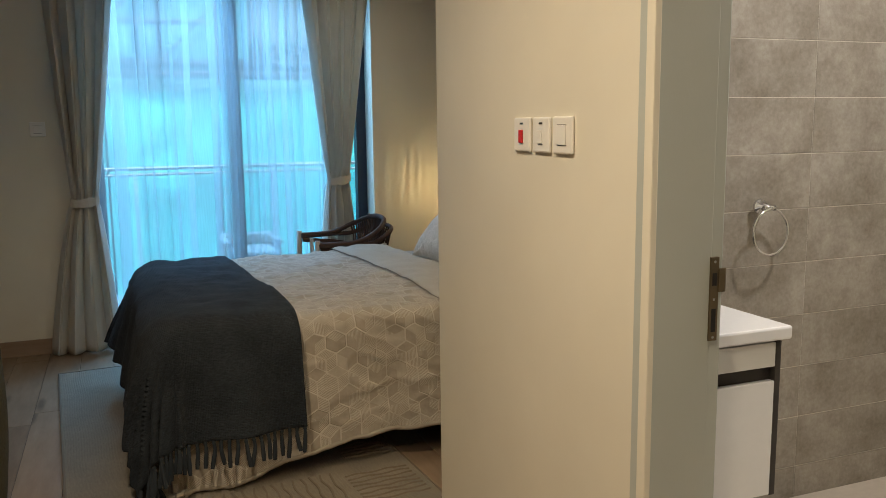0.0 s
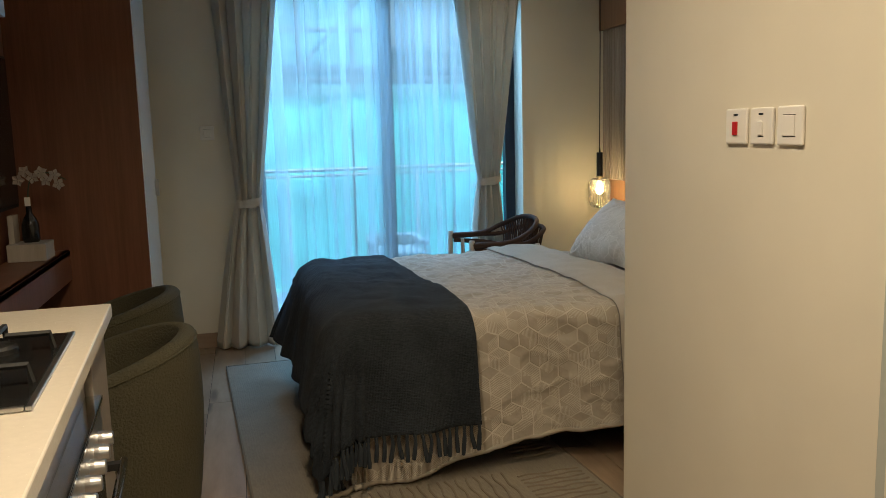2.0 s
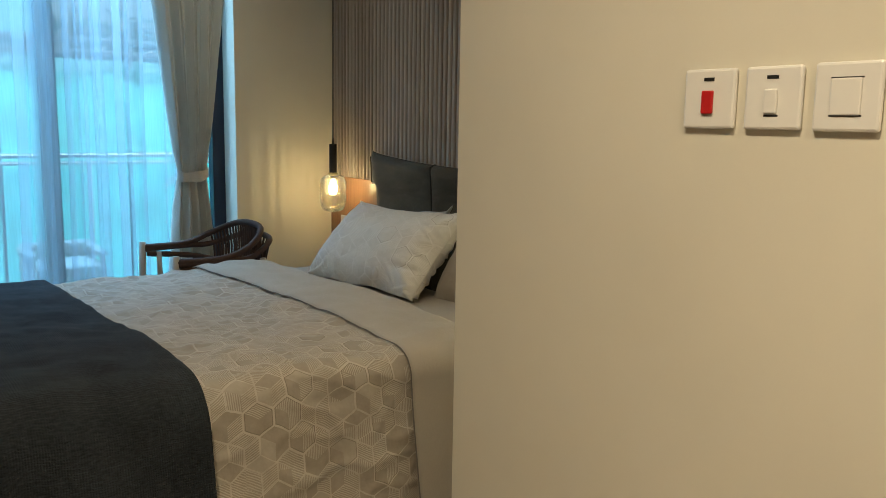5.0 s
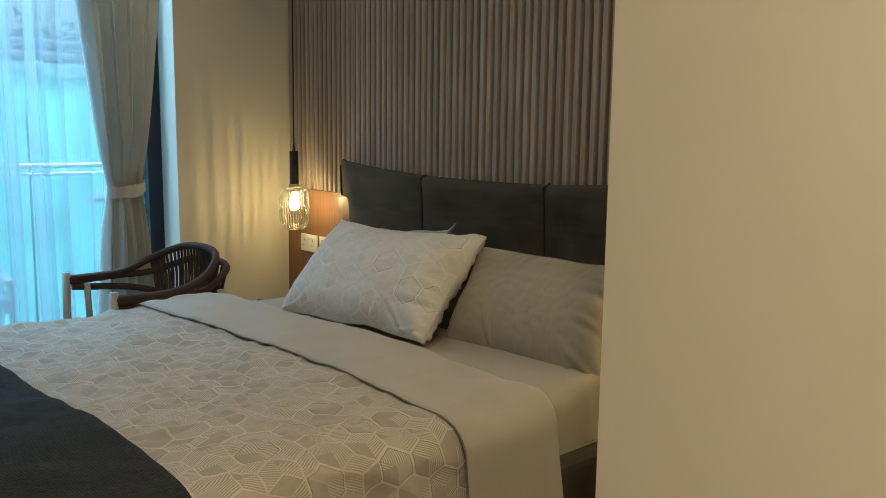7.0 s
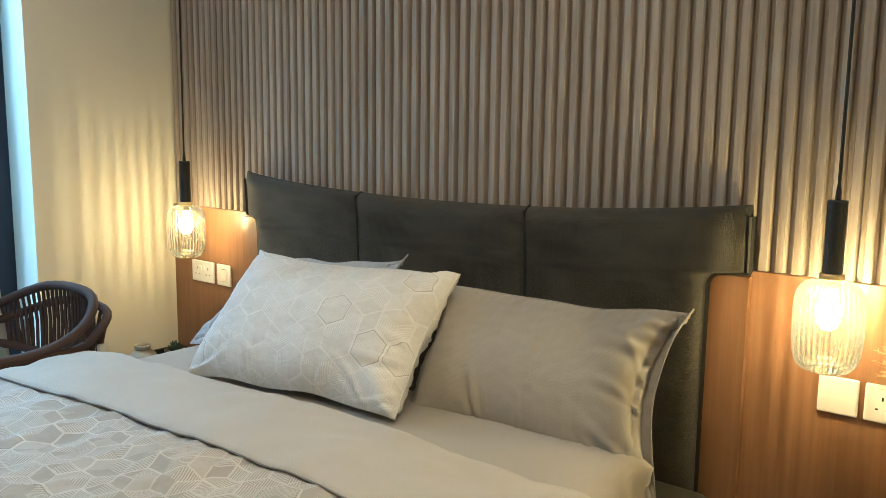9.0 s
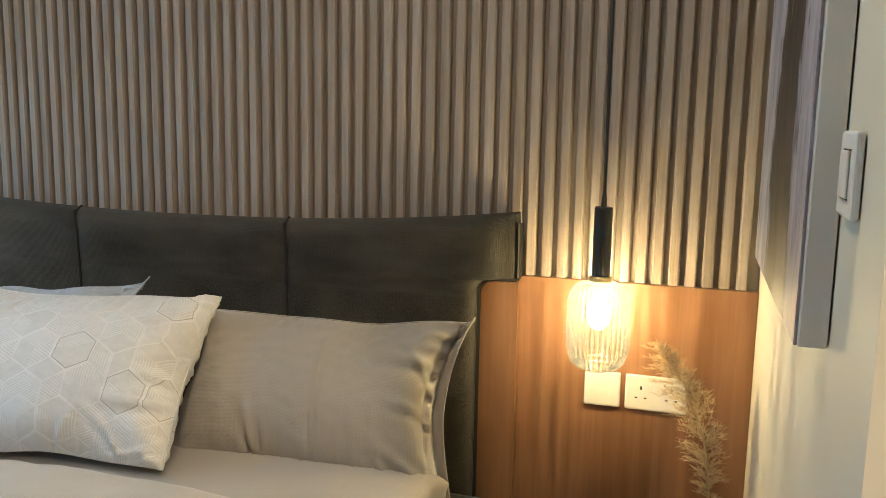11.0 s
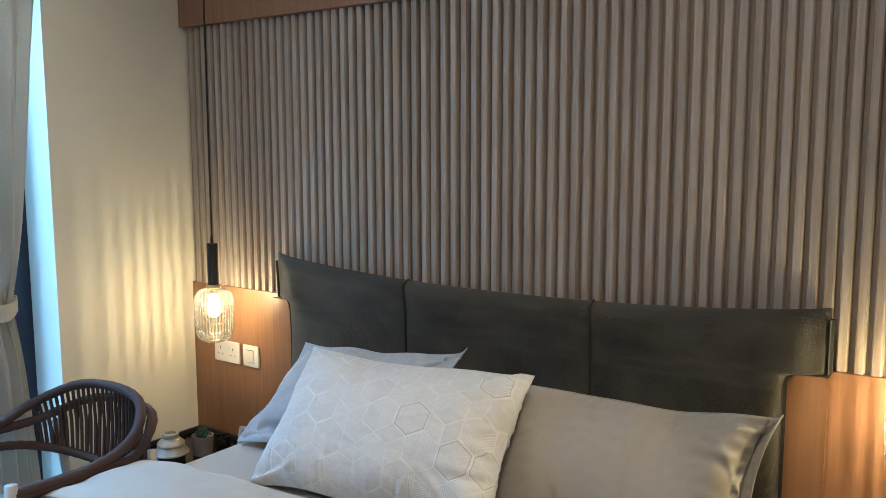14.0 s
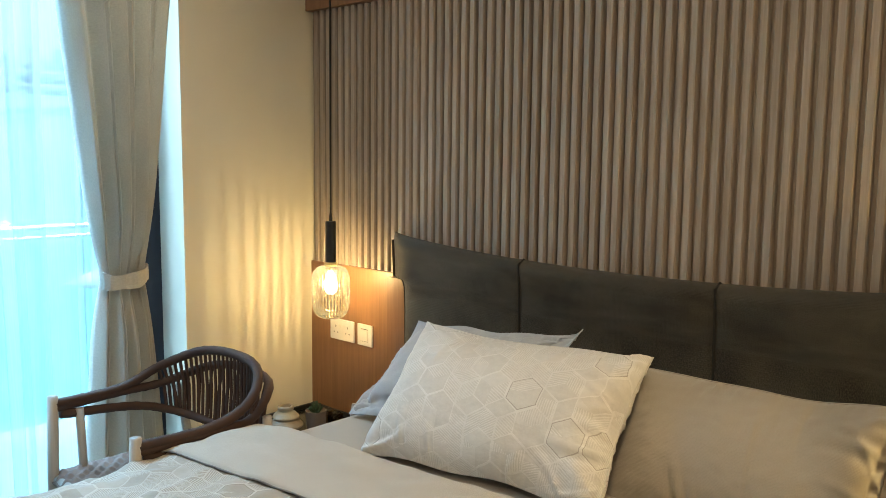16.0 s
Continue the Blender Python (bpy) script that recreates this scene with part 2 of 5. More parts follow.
SKIRT = wood("skirting_oak", (0.23, 0.15, 0.10), (0.38, 0.28, 0.2), 0.5, (1.0, 9, 9))
CHARCOAL = cloth("charcoal_weave", (0.098, 0.087, 0.066), (0.012, 0.0112, 0.0096), 520, 0.72, 0.9, 0.0, 0.10, 0.0, (420, 260, 1), (0.38, 0.66), 0.002)
PIPE = plain("charcoal_piping", (0.012, 0.012, 0.012), 0.8)
DUVET = hex_cloth("hex_cotton", (0.375, 0.33, 0.268), (0.68, 0.635, 0.555))
SHAM = hex_cloth("hex_cotton_pale", (0.69, 0.68, 0.65), (0.82, 0.815, 0.80))
LINEN = cloth("plain_cotton", (0.49, 0.45, 0.385), (0.43, 0.392, 0.333), 700, 0.9, 0.4, 2.0, slubs=(200, 160, 1), dist=0.003)
GREYLINEN = cloth("grey_cotton", (0.385, 0.35, 0.30), (0.345, 0.312, 0.265), 700, 0.9, 0.3, 1.5, slubs=(240, 200, 1), dist=0.002)
BLUELINEN = cloth("pale_blue_cotton", (0.44, 0.47, 0.50), (0.395, 0.425, 0.455), 700, 0.9, 0.3, 1.5, slubs=(240, 200, 1), dist=0.002)
THROW = cloth("slate_throw", (0.032, 0.040, 0.050), (0.011, 0.014, 0.018), 330, 0.95, 0.75, 1.4, 0.03, 0.0, (60, 160, 1), (0.4, 0.62), 0.005)
CURTAIN = cloth("curtain_linen", (0.80, 0.76, 0.68), (0.60, 0.56, 0.49), 900, 0.95, 0.7, 0.5, 0.25, 0.24, (110, 150, 1), (0.36, 0.66))
RUGM = cloth("rug_wool", (0.245, 0.21, 0.16), (0.165, 0.142, 0.11), 180, 0.98, 1.0, 1.0, 0.1)
RUGLINE = cloth("rug_line", (0.19, 0.152, 0.11), (0.13, 0.105, 0.077), 180, 0.98, 1.0, 1.0, 0.1)
BOUCLE = paint("green_boucle", (0.070, 0.063, 0.035), 0.95, 0.3, 120, 1.0, 0.006)
ROPE = paint("brown_rope", (0.060, 0.030, 0.020), 0.75, 0.25, 240, 0.8)
GREYROPE = paint("grey_rope", (0.22, 0.18, 0.16), 0.85, 0.25, 240, 0.8)
PALEWOOD = wood("pale_ash", (0.33, 0.30, 0.26), (0.48, 0.45, 0.40), 0.5)
PLASTIC = plain("white_plastic", (0.80, 0.78, 0.74), 0.3, 0, 0.02)
REDP = plain("red_plastic", (0.55, 0.02, 0.02), 0.35)
BLACK = plain("matt_black", (0.012, 0.012, 0.012), 0.5)
BLACKGLOSS = plain("black_lacquer", (0.010, 0.010, 0.010), 0.18)
DULLBRASS = plain("dull_brass", (0.22, 0.175, 0.115), 0.45, 1.0)
BRASS = plain("aged_brass", (0.55, 0.42, 0.22), 0.35, 1.0)
CHROME = plain("chrome", (0.75, 0.76, 0.78), 0.1, 1.0)
STEEL = plain("brushed_steel", (0.55, 0.55, 0.55), 0.3, 1.0)
FRAMEDARK = plain("window_frame_dark", (0.012, 0.018, 0.035), 0.45)
TRIM = paint("door_paint", (0.45, 0.48, 0.45), 0.5, 0.04)
# Holds the shade of the joint beside the door frame as a colour.
GAP_SHADE = paint("gap_shade_tan", (0.30, 0.24, 0.165))
STONE = plain("counter_stone", (0.66, 0.60, 0.50), 0.25, 0, 0.05, 60)
CABINET = plain("cabinet_taupe", (0.26, 0.225, 0.185), 0.45, 0, 0.06)
WHITEGLOSS = plain("white_lacquer", (0.80, 0.81, 0.82), 0.2, 0, 0.02)
SEAM = plain("grey_piping", (0.20, 0.185, 0.165), 0.8)
DARKEDGE = plain("dark_edge", (0.04, 0.035, 0.033), 0.5)
CERAMIC = plain("cream_ceramic", (0.34, 0.30, 0.23), 0.35, 0, 0.15)
LEAF = plain("succulent_leaf", (0.035, 0.075, 0.04), 0.5)
PAMPAS = plain("pampas_plume", (0.62, 0.48, 0.29), 0.95)
PETAL = plain("orchid_petal", (0.70, 0.62, 0.52), 0.6)


def bulb_material():
    """Clear bulb around a glowing filament: part of it glows, the rest lets the lamp inside shine out."""
    m, nt, b = material("bulb_glow")
    em = nt.nodes.new("ShaderNodeEmission")
    em.inputs["Color"].default_value = (1.0, 0.80, 0.48, 1)
    em.inputs["Strength"].default_value = 60
    tp = nt.nodes.new("ShaderNodeBsdfTransparent")
    mx = nt.nodes.new("ShaderNodeMixShader")
    mx.inputs[0].default_value = 0.4
    nt.links.new(tp.outputs[0], mx.inputs[1])
    nt.links.new(em.outputs[0], mx.inputs[2])
    nt.links.new(mx.outputs[0], nt.nodes["Material Output"].inputs["Surface"])
    return m


BULB = bulb_material()
GREENNET = paint("teal_net", (0.10, 0.56, 0.58), 0.9, 0.35, 12, 0.5)
CONCRETE = paint("concrete_grey", (0.44, 0.46, 0.47), 0.9, 0.2, 40, 0.5)
DARKCONC = paint("raw_concrete", (0.15, 0.40, 0.44), 0.9, 0.4, 3, 0.5)
SCAFFOLD = plain("scaffold_tube_grey", (0.10, 0.13, 0.15), 0.5, 0.3)
FOLIAGE = plain("tree_leaf", (0.05, 0.10, 0.045), 0.8, 0, 0.4, 8)


def tile_material():
    m, nt, b = material("grey_tile")
    info = nt.nodes.new("ShaderNodeObjectInfo")
    v = coords(nt)
    add = nt.nodes.new("ShaderNodeVectorMath")
    add.operation = "ADD"
    nt.links.new(v, add.inputs[0])
    nt.links.new(math_node(nt, "MULTIPLY", info.outputs["Random"], 19.0), add.inputs[1])
    cloud = noise_tex(nt, add.outputs[0], 4.5, 9, 0.68)
    fine = noise_tex(nt, add.outputs[0], 70, 4, 0.6)
    mix = math_node(nt, "ADD", math_node(nt, "MULTIPLY", cloud, 0.75), math_node(nt, "MULTIPLY", fine, 0.25))
    nt.links.new(ramp(nt, mix, [(0.36, (0.20, 0.175, 0.14)), (0.50, (0.30, 0.27, 0.225)), (0.64, (0.41, 0.38, 0.33))]), b.inputs["Base Color"])
    b.inputs["Roughness"].default_value = 0.42
    bump(nt, b, mix, 0.1, 0.001)
    return m


TILE = tile_material()
GROUT = plain("grout", (0.70, 0.66, 0.58), 0.9)
BATHFLOOR = plain("bath_floor_tile", (0.55, 0.49, 0.41), 0.35, 0, 0.1)


def sheer_material():
    m, nt, b = material("sheer_voile")
    out = nt.nodes["Material Output"]
    tr = nt.nodes.new("ShaderNodeBsdfTranslucent")
    tr.inputs["Color"].default_value = (0.80, 0.88, 0.92, 1)
    df = nt.nodes.new("ShaderNodeBsdfDiffuse")
    df.inputs["Color"].default_value = (0.75, 0.80, 0.84, 1)
    tp = nt.nodes.new("ShaderNodeBsdfTransparent")
    tp.inputs["Color"].default_value = (0.93, 0.97, 1.0, 1)
    m1 = nt.nodes.new("ShaderNodeMixShader")
    m1.inputs[0].default_value = 0.35
    nt.links.new(tr.outputs[0], m1.inputs[1])
    nt.links.new(df.outputs[0], m1.inputs[2])
    m2 = nt.nodes.new("ShaderNodeMixShader")
    threads = noise_tex(nt, coords(nt, (260, 5, 1), "UV"), 1.0, 3)
    nt.links.new(math_node(nt, "ADD", 0.65, math_node(nt, "MULTIPLY", threads, 0.09)), m2.inputs[0])
    nt.links.new(m1.outputs[0], m2.inputs[1])
    nt.links.new(tp.outputs[0], m2.inputs[2])
    nt.links.new(m2.outputs[0], out.inputs["Surface"])
    return m


SHEER = sheer_material()


def glass_material(name, tint, gloss=0.08):
    m, nt, b = material(name)
    out = nt.nodes["Material Output"]
    tp = nt.nodes.new("ShaderNodeBsdfTransparent")
    tp.inputs["Color"].default_value = (*tint, 1)
    gl = nt.nodes.new("ShaderNodeBsdfGlossy")
    gl.inputs["Roughness"].default_value = 0.03
    fr = node(nt, "ShaderNodeFresnel", IOR=1.45)
    mx = nt.nodes.new("ShaderNodeMixShader")
    nt.links.new(math_node(nt, "ADD", fr.outputs[0], gloss * 0.2), mx.inputs[0])
    nt.links.new(tp.outputs[0], mx.inputs[1])
    nt.links.new(gl.outputs[0], mx.inputs[2])
    nt.links.new(mx.outputs[0], out.inputs["Surface"])
    return m, nt, tp


GLASS = glass_material("window_glass", (0.80, 0.93, 0.97))[0]
CLEAR = glass_material("clear_glass", (0.9, 0.93, 0.92))[0]


def amber_material():
    """Ribbed amber glass: the ribs take more of the light than the flutes between them."""
    m, nt, tp = glass_material("amber_ribbed_glass", (1.0, 0.85, 0.55), 0.3)
    w = node(nt, "ShaderNodeTexWave", Scale=11.31)
    w.wave_profile = "SIN"
    nt.links.new(coords(nt, (1, 0, 0), "UV"), w.inputs["Vector"])
    nt.links.new(ramp(nt, w.outputs["Fac"], [(0.25, (0.36, 0.29, 0.16)), (0.75, (1.0, 0.93, 0.74))]), tp.inputs["Color"])
    out = nt.nodes["Material Output"]
    first = out.inputs["Surface"].links[0].from_socket
    haze = nt.nodes.new("ShaderNodeBsdfTranslucent")
    haze.inputs["Color"].default_value = (1.0, 0.90, 0.64, 1)
    mx = nt.nodes.new("ShaderNodeMixShader")
    mx.inputs[0].default_value = 0.03
    nt.links.new(first, mx.inputs[1])
    nt.links.new(haze.outputs[0], mx.inputs[2])
    nt.links.new(mx.outputs[0], out.inputs["Surface"])
    return m


AMBER = amber_material()


# ---- mesh helpers ----
def finish(name, bm, mat, smooth=False):
    me = bpy.data.meshes.new(name)
    bm.normal_update()
    bm.to_mesh(me)
    bm.free()
    if mat:
        me.materials.append(mat)
    if smooth:
        me.polygons.foreach_set("use_smooth", [True] * len(me.polygons))
    return me


def solid(name, bm, mat, label, category, group="", kind="", smooth=False, at=None):
    ob = tagged(new(name, finish(name, bm, mat, smooth)), label, category, group, kind)
    if at is not None:
        ob.matrix_world = at
    return ob


def part(name, bm, mat, parent, label="", smooth=False, at=None):
    ob = new(name, finish(name, bm, mat, smooth))
    ob.parent = parent
    if at is not None:
        ob.matrix_basis = at
    if label:
        ob["label"] = label
    return ob


def group_of(name, label, category, group="", at=None):
    ob = tagged(new(name), label, category, group)
    ob.empty_display_size = 0.05
    if at is not None:
        ob.matrix_world = at
    return ob


def box(x0, x1, y0, y1, z0, z1, bev=0.0, bm=None, seg=2):
    bm = bm or bmesh.new()
    r = bmesh.ops.create_cube(bm, size=1, matrix=Matrix.Translation(((x0 + x1) / 2, (y0 + y1) / 2, (z0 + z1) / 2)) @ Matrix.Diagonal((x1 - x0, y1 - y0, z1 - z0, 1)))
    if bev:
        edges = list({e for v in r["verts"] for e in v.link_edges})
        bmesh.ops.bevel(bm, geom=edges, offset=bev, segments=seg, affect="EDGES", profile=0.5)
    return bm


def lathe(profile, n=32, bm=None, at=(0, 0, 0), ribs=0, rib_depth=0.0):
    """Turns a profile of (radius, z) about the z axis."""
    bm = bm or bmesh.new()
    uv = bm.loops.layers.uv.verify()
    rows = []
    for r, z in profile:
        row = []
        for i in range(n):
            a = 2 * math.pi * i / n
            rr = r * (1 + rib_depth * math.cos(a * ribs)) if ribs else r
            row.append(bm.verts.new((at[0] + rr * math.cos(a), at[1] + rr * math.sin(a), at[2] + z)))
        rows.append(row)
    for j in range(len(rows) - 1):
        for i in range(n):
            k = (i + 1) % n
            f = bm.faces.new((rows[j][i], rows[j][k], rows[j + 1][k], rows[j + 1][i]))
            for loop, (u, w) in zip(f.loops, ((i, j), (i + 1, j), (i + 1, j + 1), (i, j + 1))):
                loop[uv].uv = (u / n, profile[w][1])
    for row in (rows[0], rows[-1]):
        if profile[rows.index(row)][0] > 1e-4 and not ribs:
            bm.faces.new(row)
    bmesh.ops.recalc_face_normals(bm, faces=bm.faces)
    return bm


def tube(points, radius, n=8, bm=None, taper=None):
    """A round bar along a line of points."""
    bm = bm or bmesh.new()
    pts = [Vector(p) for p in points]
    rows, up = [], Vector((0.31, 0.17, 0.93))
    for i, p in enumerate(pts):
        d = (pts[min(i + 1, len(pts) - 1)] - pts[max(i - 1, 0)]).normalized()
        a = d.cross(up)
        a = a.normalized() if a.length > 1e-4 else Vector((1, 0, 0))
        b = d.cross(a)
        r = radius if taper is None else radius * taper[i]
        rows.append([bm.verts.new(p + (a * math.cos(2 * math.pi * k / n) + b * math.sin(2 * math.pi * k / n)) * r) for k in range(n)])
    for r0, r1 in zip(rows, rows[1:]):
        for k in range(n):
            bm.faces.new((r0[k], r0[(k + 1) % n], r1[(k + 1) % n], r1[k]))
    bm.faces.new(rows[0][::-1])
    bm.faces.new(rows[-1])
    return bm


def smooth_line(points, steps=6):
    """A Catmull-Rom line through the points."""
    p = [Vector(q) for q in points]
    p = [2 * p[0] - p[1]] + p + [2 * p[-1] - p[-2]]
    out = []
    for i in range(1, len(p) - 2):
        for s in range(steps):
            t = s / steps
            out.append(0.5 * (2 * p[i] + (p[i + 1] - p[i - 1]) * t + (2 * p[i - 1] - 5 * p[i] + 4 * p[i + 1] - p[i + 2]) * t * t + (3 * p[i] - p[i - 1] - 3 * p[i + 1] + p[i + 2]) * t ** 3))
    return out + [p[-2]]


def sheet(nu, nv, place, uvs, thick=0.0, bm=None):
    """A grid cloth: place(u, v) gives its points, uvs(u, v) its metres; with thick it gets a back."""
    bm = bm or bmesh.new()
    layer = bm.loops.layers.uv.verify()
    g = [[bm.verts.new(place(i / nu, j / nv)) for j in range(nv + 1)] for i in range(nu + 1)]
    faces = []
    for i in range(nu):
        for j in range(nv):
            f = bm.faces.new((g[i][j], g[i + 1][j], g[i + 1][j + 1], g[i][j + 1]))
            for loop, (a, b) in zip(f.loops, ((i, j), (i + 1, j), (i + 1, j + 1), (i, j + 1))):
                loop[layer].uv = uvs(a / nu, b / nv)
            faces.append(f)
    if thick:
        bm.normal_update()
        bmesh.ops.solidify(bm, geom=faces, thickness=thick)
    return bm


def wobble(x, y, z, scale=1.0):
    return noise.noise(Vector((x * scale, y * scale, z * scale)))


# ---- setting ----
XE, YN, YB, XS, XW, ZC, ZF = 2.39, 5.845, 2.833, 1.125, -1.27, 2.6, -0.05


def wall(name, boxes, mat=WALL, label="", category="wall"):
    bm = bmesh.new()
    for b in boxes:
        box(*b, bm=bm)
    return solid(name, bm, mat, label or "smooth plastered wall painted warm cream", category, kind="structure")


wall("wall_north", [(XW - 0.1, -0.02, YN, YN + 0.25, ZF - 0.06, ZC), (1.80, XE + 0.15, YN, YN + 0.25, ZF - 0.06, ZC), (-0.02, 1.80, YN, YN + 0.25, 2.42, ZC)])
wall("wall_east", [(XE + 0.042, XE + 0.15, YB - 0.1, YN, ZF - 0.06, ZC)])
wall("wall_bath_north", [(XS + 0.165, 3.2, YB - 0.38, YB, ZF - 0.06, ZC)])
wall("wall_switches", [(XS, XS + 0.165, 1.66, YB, ZF - 0.06, ZC), (XS, XS + 0.165, 0.76, 1.66, 2.1, ZC), (XS, XS + 0.165, -1.4, 0.76, ZF - 0.06, ZC)])
wall("wall_west", [(XW - 0.1, XW, -1.4, YN, ZF - 0.06, ZC)])
wall("wall_south", [(XW - 0.1, 3.2, -1.5, -1.4, ZF - 0.06, ZC)])
wall("wall_bath_east", [(3.1, 3.2, -1.4, YB - 0.38, ZF - 0.06, ZC)], label="plain grey wall of the bathroom")
wall("ceiling", [(XW - 0.1, 3.2, -1.5, YN + 0.25, ZC, ZC + 0.1)], CEIL, "flat white painted ceiling", "ceiling")
wall("baseboard", [(XW, -0.02, YN - 0.014, YN, ZF, 0.045), (1.80, XE, YN - 0.014, YN, ZF, 0.045)], SKIRT, "light oak skirting board along the wall", "baseboard")
wall("ground", [(-60, 60, 5, 90, -3.2, -3.1)], CONCRETE, "bare concrete ground outside", "ground")

# ---- window wall ----
def sliding_window():
    win = tagged(new("window_1"), "dark framed sliding glass door to a balcony", "window", kind="structure")
    y = 6.02
    bm = box(-0.02, 0.04, y, y + 0.07, ZF, 2.42)
    for x0, x1 in ((0.845, 0.925), (1.73, 1.80)):
        box(x0, x1, y, y + 0.07, ZF, 2.42, bm=bm)
    part("window_frame", bm, FRAMEDARK, win)
    bm = box(0.04, 1.73, y, y + 0.07, 2.36, 2.42)
    box(0.04, 1.73, y, y + 0.07, ZF, 0.05, bm=bm)
    part("window_rail", bm, FRAMEDARK, win)
    for x0, x1 in ((0.04, 0.845), (0.925, 1.73)):
        p = part("pane", box(x0, x1, y + 0.03, y + 0.036, 0.05, 2.36), GLASS, win)
        p.visible_shadow = False
    return win


sliding_window()


def curtain(name, top, tie, foot, z_tie, y, folds, label, phase=0.0, seed=1):
    """A heavy curtain held in by a tie-back. top, tie and foot are spans along x."""
    def span(z):
        if z > z_tie:
            s = (z - z_tie) / (2.56 - z_tie)
            e = ((s + 0.03) ** 0.86 - 0.03 ** 0.86) / (1.03 ** 0.86 - 0.03 ** 0.86)
            return [tie[i] + (top[i] - tie[i]) * e for i in (0, 1)]
        s = ((z_tie - z) / z_tie) ** 0.72
        return [tie[i] + (foot[i] - tie[i]) * s for i in (0, 1)]

    rnd = random.Random(seed)
    widths = [rnd.uniform(0.6, 1.4) for k in range(folds)]
    ends = [sum(widths[:k]) / sum(widths) for k in range(folds + 1)]
    deep = [rnd.uniform(0.7, 1.25) for k in range(folds)]
    drift = [rnd.uniform(-1, 1) for k in range(folds)]

    def pleat(u):
        """Which fold u lies in and how far through it."""
        k = max(i for i in range(folds) if ends[i] <= u + 1e-9)
        return k, (u - ends[k]) / (ends[k + 1] - ends[k])

    def place(u, v):
        z = ZF + 0.012 + (2.56 - ZF - 0.012) * v
        a, b = span(max(0.0, z))
        w = b - a
        pull = math.exp(-((z - z_tie) / 0.13) ** 2)
        below = max(0.0, 1 - z / z_tie)
        k, f = pleat(min(1.0, max(0.0, u)))
        f2 = min(1.0, max(0.0, f + 0.10 * drift[k] * math.sin(1.9 * z + k) * math.sin(math.pi * f)))
        ridge = math.sin(math.pi * f2) ** 0.5
        groove = 0.25 * math.exp(-((f2 - 0.55 - 0.2 * drift[k]) / 0.10) ** 2) * (0.5 + 0.5 * math.sin(2.3 * z + 5 * k))
        amp = (0.092 * (1 - 0.55 * pull) + 0.02 * below) * deep[k]
        d = -amp * (ridge - groove) + 0.03
        d += 0.010 * wobble(u * 7, z * 2.1, phase + 3) + 0.004 * wobble(u * 21, z * 5, phase)
        d += 0.006 * pull * math.sin(46 * z + 9 * u + phase) * math.sin(17 * u)
        arc = 0.03 * (1 - pull) * ((2 * u - 1) ** 2)
        slip = 0.16 * (ends[k + 1] - ends[k]) * math.sin(2 * math.pi * f2) * (0.6 + 0.4 * pull)
        return (a + w * (u + slip), y + d + arc, z)
    thing = group_of(name, label, "curtain", "curtains")
    part("drape", sheet(150, 64, place, lambda u, v: (u * 1.3, v * 2.54), 0.003), CURTAIN, thing, smooth=True)
    a, b = tie

    def band(u, v):
        ang = 2 * math.pi * u
        cx, w = (a + b) / 2, (b - a) / 2 + 0.001
        ripple = 1 + 0.03 * math.sin(5 * ang + phase) + 0.02 * math.sin(11 * ang)
        return (cx + w * ripple * math.cos(ang), y + 0.004 - 0.046 * ripple * math.sin(ang), z_tie - 0.026 + 0.052 * v + 0.010 * math.cos(ang + 0.6) - 0.006 * math.sin(ang) ** 2 + 0.003 * math.sin(4 * ang + 2 * v))
    part("tie_back", sheet(48, 4, band, lambda u, v: (u * 0.4, v * 0.06), 0.004), CURTAIN, thing, "linen tie band")
    return thing


curtain("curtain", (-0.262, 0.200), (-0.155, -0.002), (-0.335, 0.085), 0.905, 5.755, 4, "greige linen curtain tied back beside the window", 0.0, 11)
curtain("curtain", (1.285, 1.815), (1.452, 1.600), (1.365, 1.680), 0.985, 5.755, 5, "greige linen curtain tied back beside a cream wall", 1.3, 4)


def sheer(x0, x1, y, seed, label):
    rnd = random.Random(seed)
    knots = [0.0]
    while knots[-1] < 1.0:
        knots.append(knots[-1] + rnd.choice((0.045, 0.06, 0.075, 0.10, 0.15)) * rnd.uniform(0.85, 1.15))
    amps = [rnd.uniform(0.010, 0.032) for k in knots]

    lean = [rnd.uniform(0.18, 0.50) for k in knots]

    def wave(u):
        for k in range(len(knots) - 1):
            if u <= knots[k + 1]:
                f = (u - knots[k]) / (knots[k + 1] - knots[k])
                kw = knots[k + 1] - knots[k]
                return amps[k] * math.sin(2 * math.pi * f) * (0.6 + 0.4 * math.sin(math.pi * f)), lean[k] * kw * math.sin(2 * math.pi * f + 0.9)
        return 0.0, 0.0

    def place(u, v):
        z = ZF + 0.02 + (2.54 - ZF) * v
        s = min(1.0, max(0.0, u + 0.006 * math.sin(2.2 * z + 9 * u)))
        d, slip = wave(s)
        return (x0 + (x1 - x0) * (u - slip), y + d + 0.006 * wobble(u * 14, z * 1.1, seed), z)
    return solid("sheer_curtain", sheet(420, 14, place, lambda u, v: (u * 1.7, v * 2.5)), SHEER, label, "curtain", "sheer curtains", smooth=True)


sheer(-0.12, 0.92, 5.935, 3, "sheer white voile curtain glowing with daylight")
sheer(0.80, 1.655, 5.905, 7, "sheer white voile curtain overlapping its neighbour")


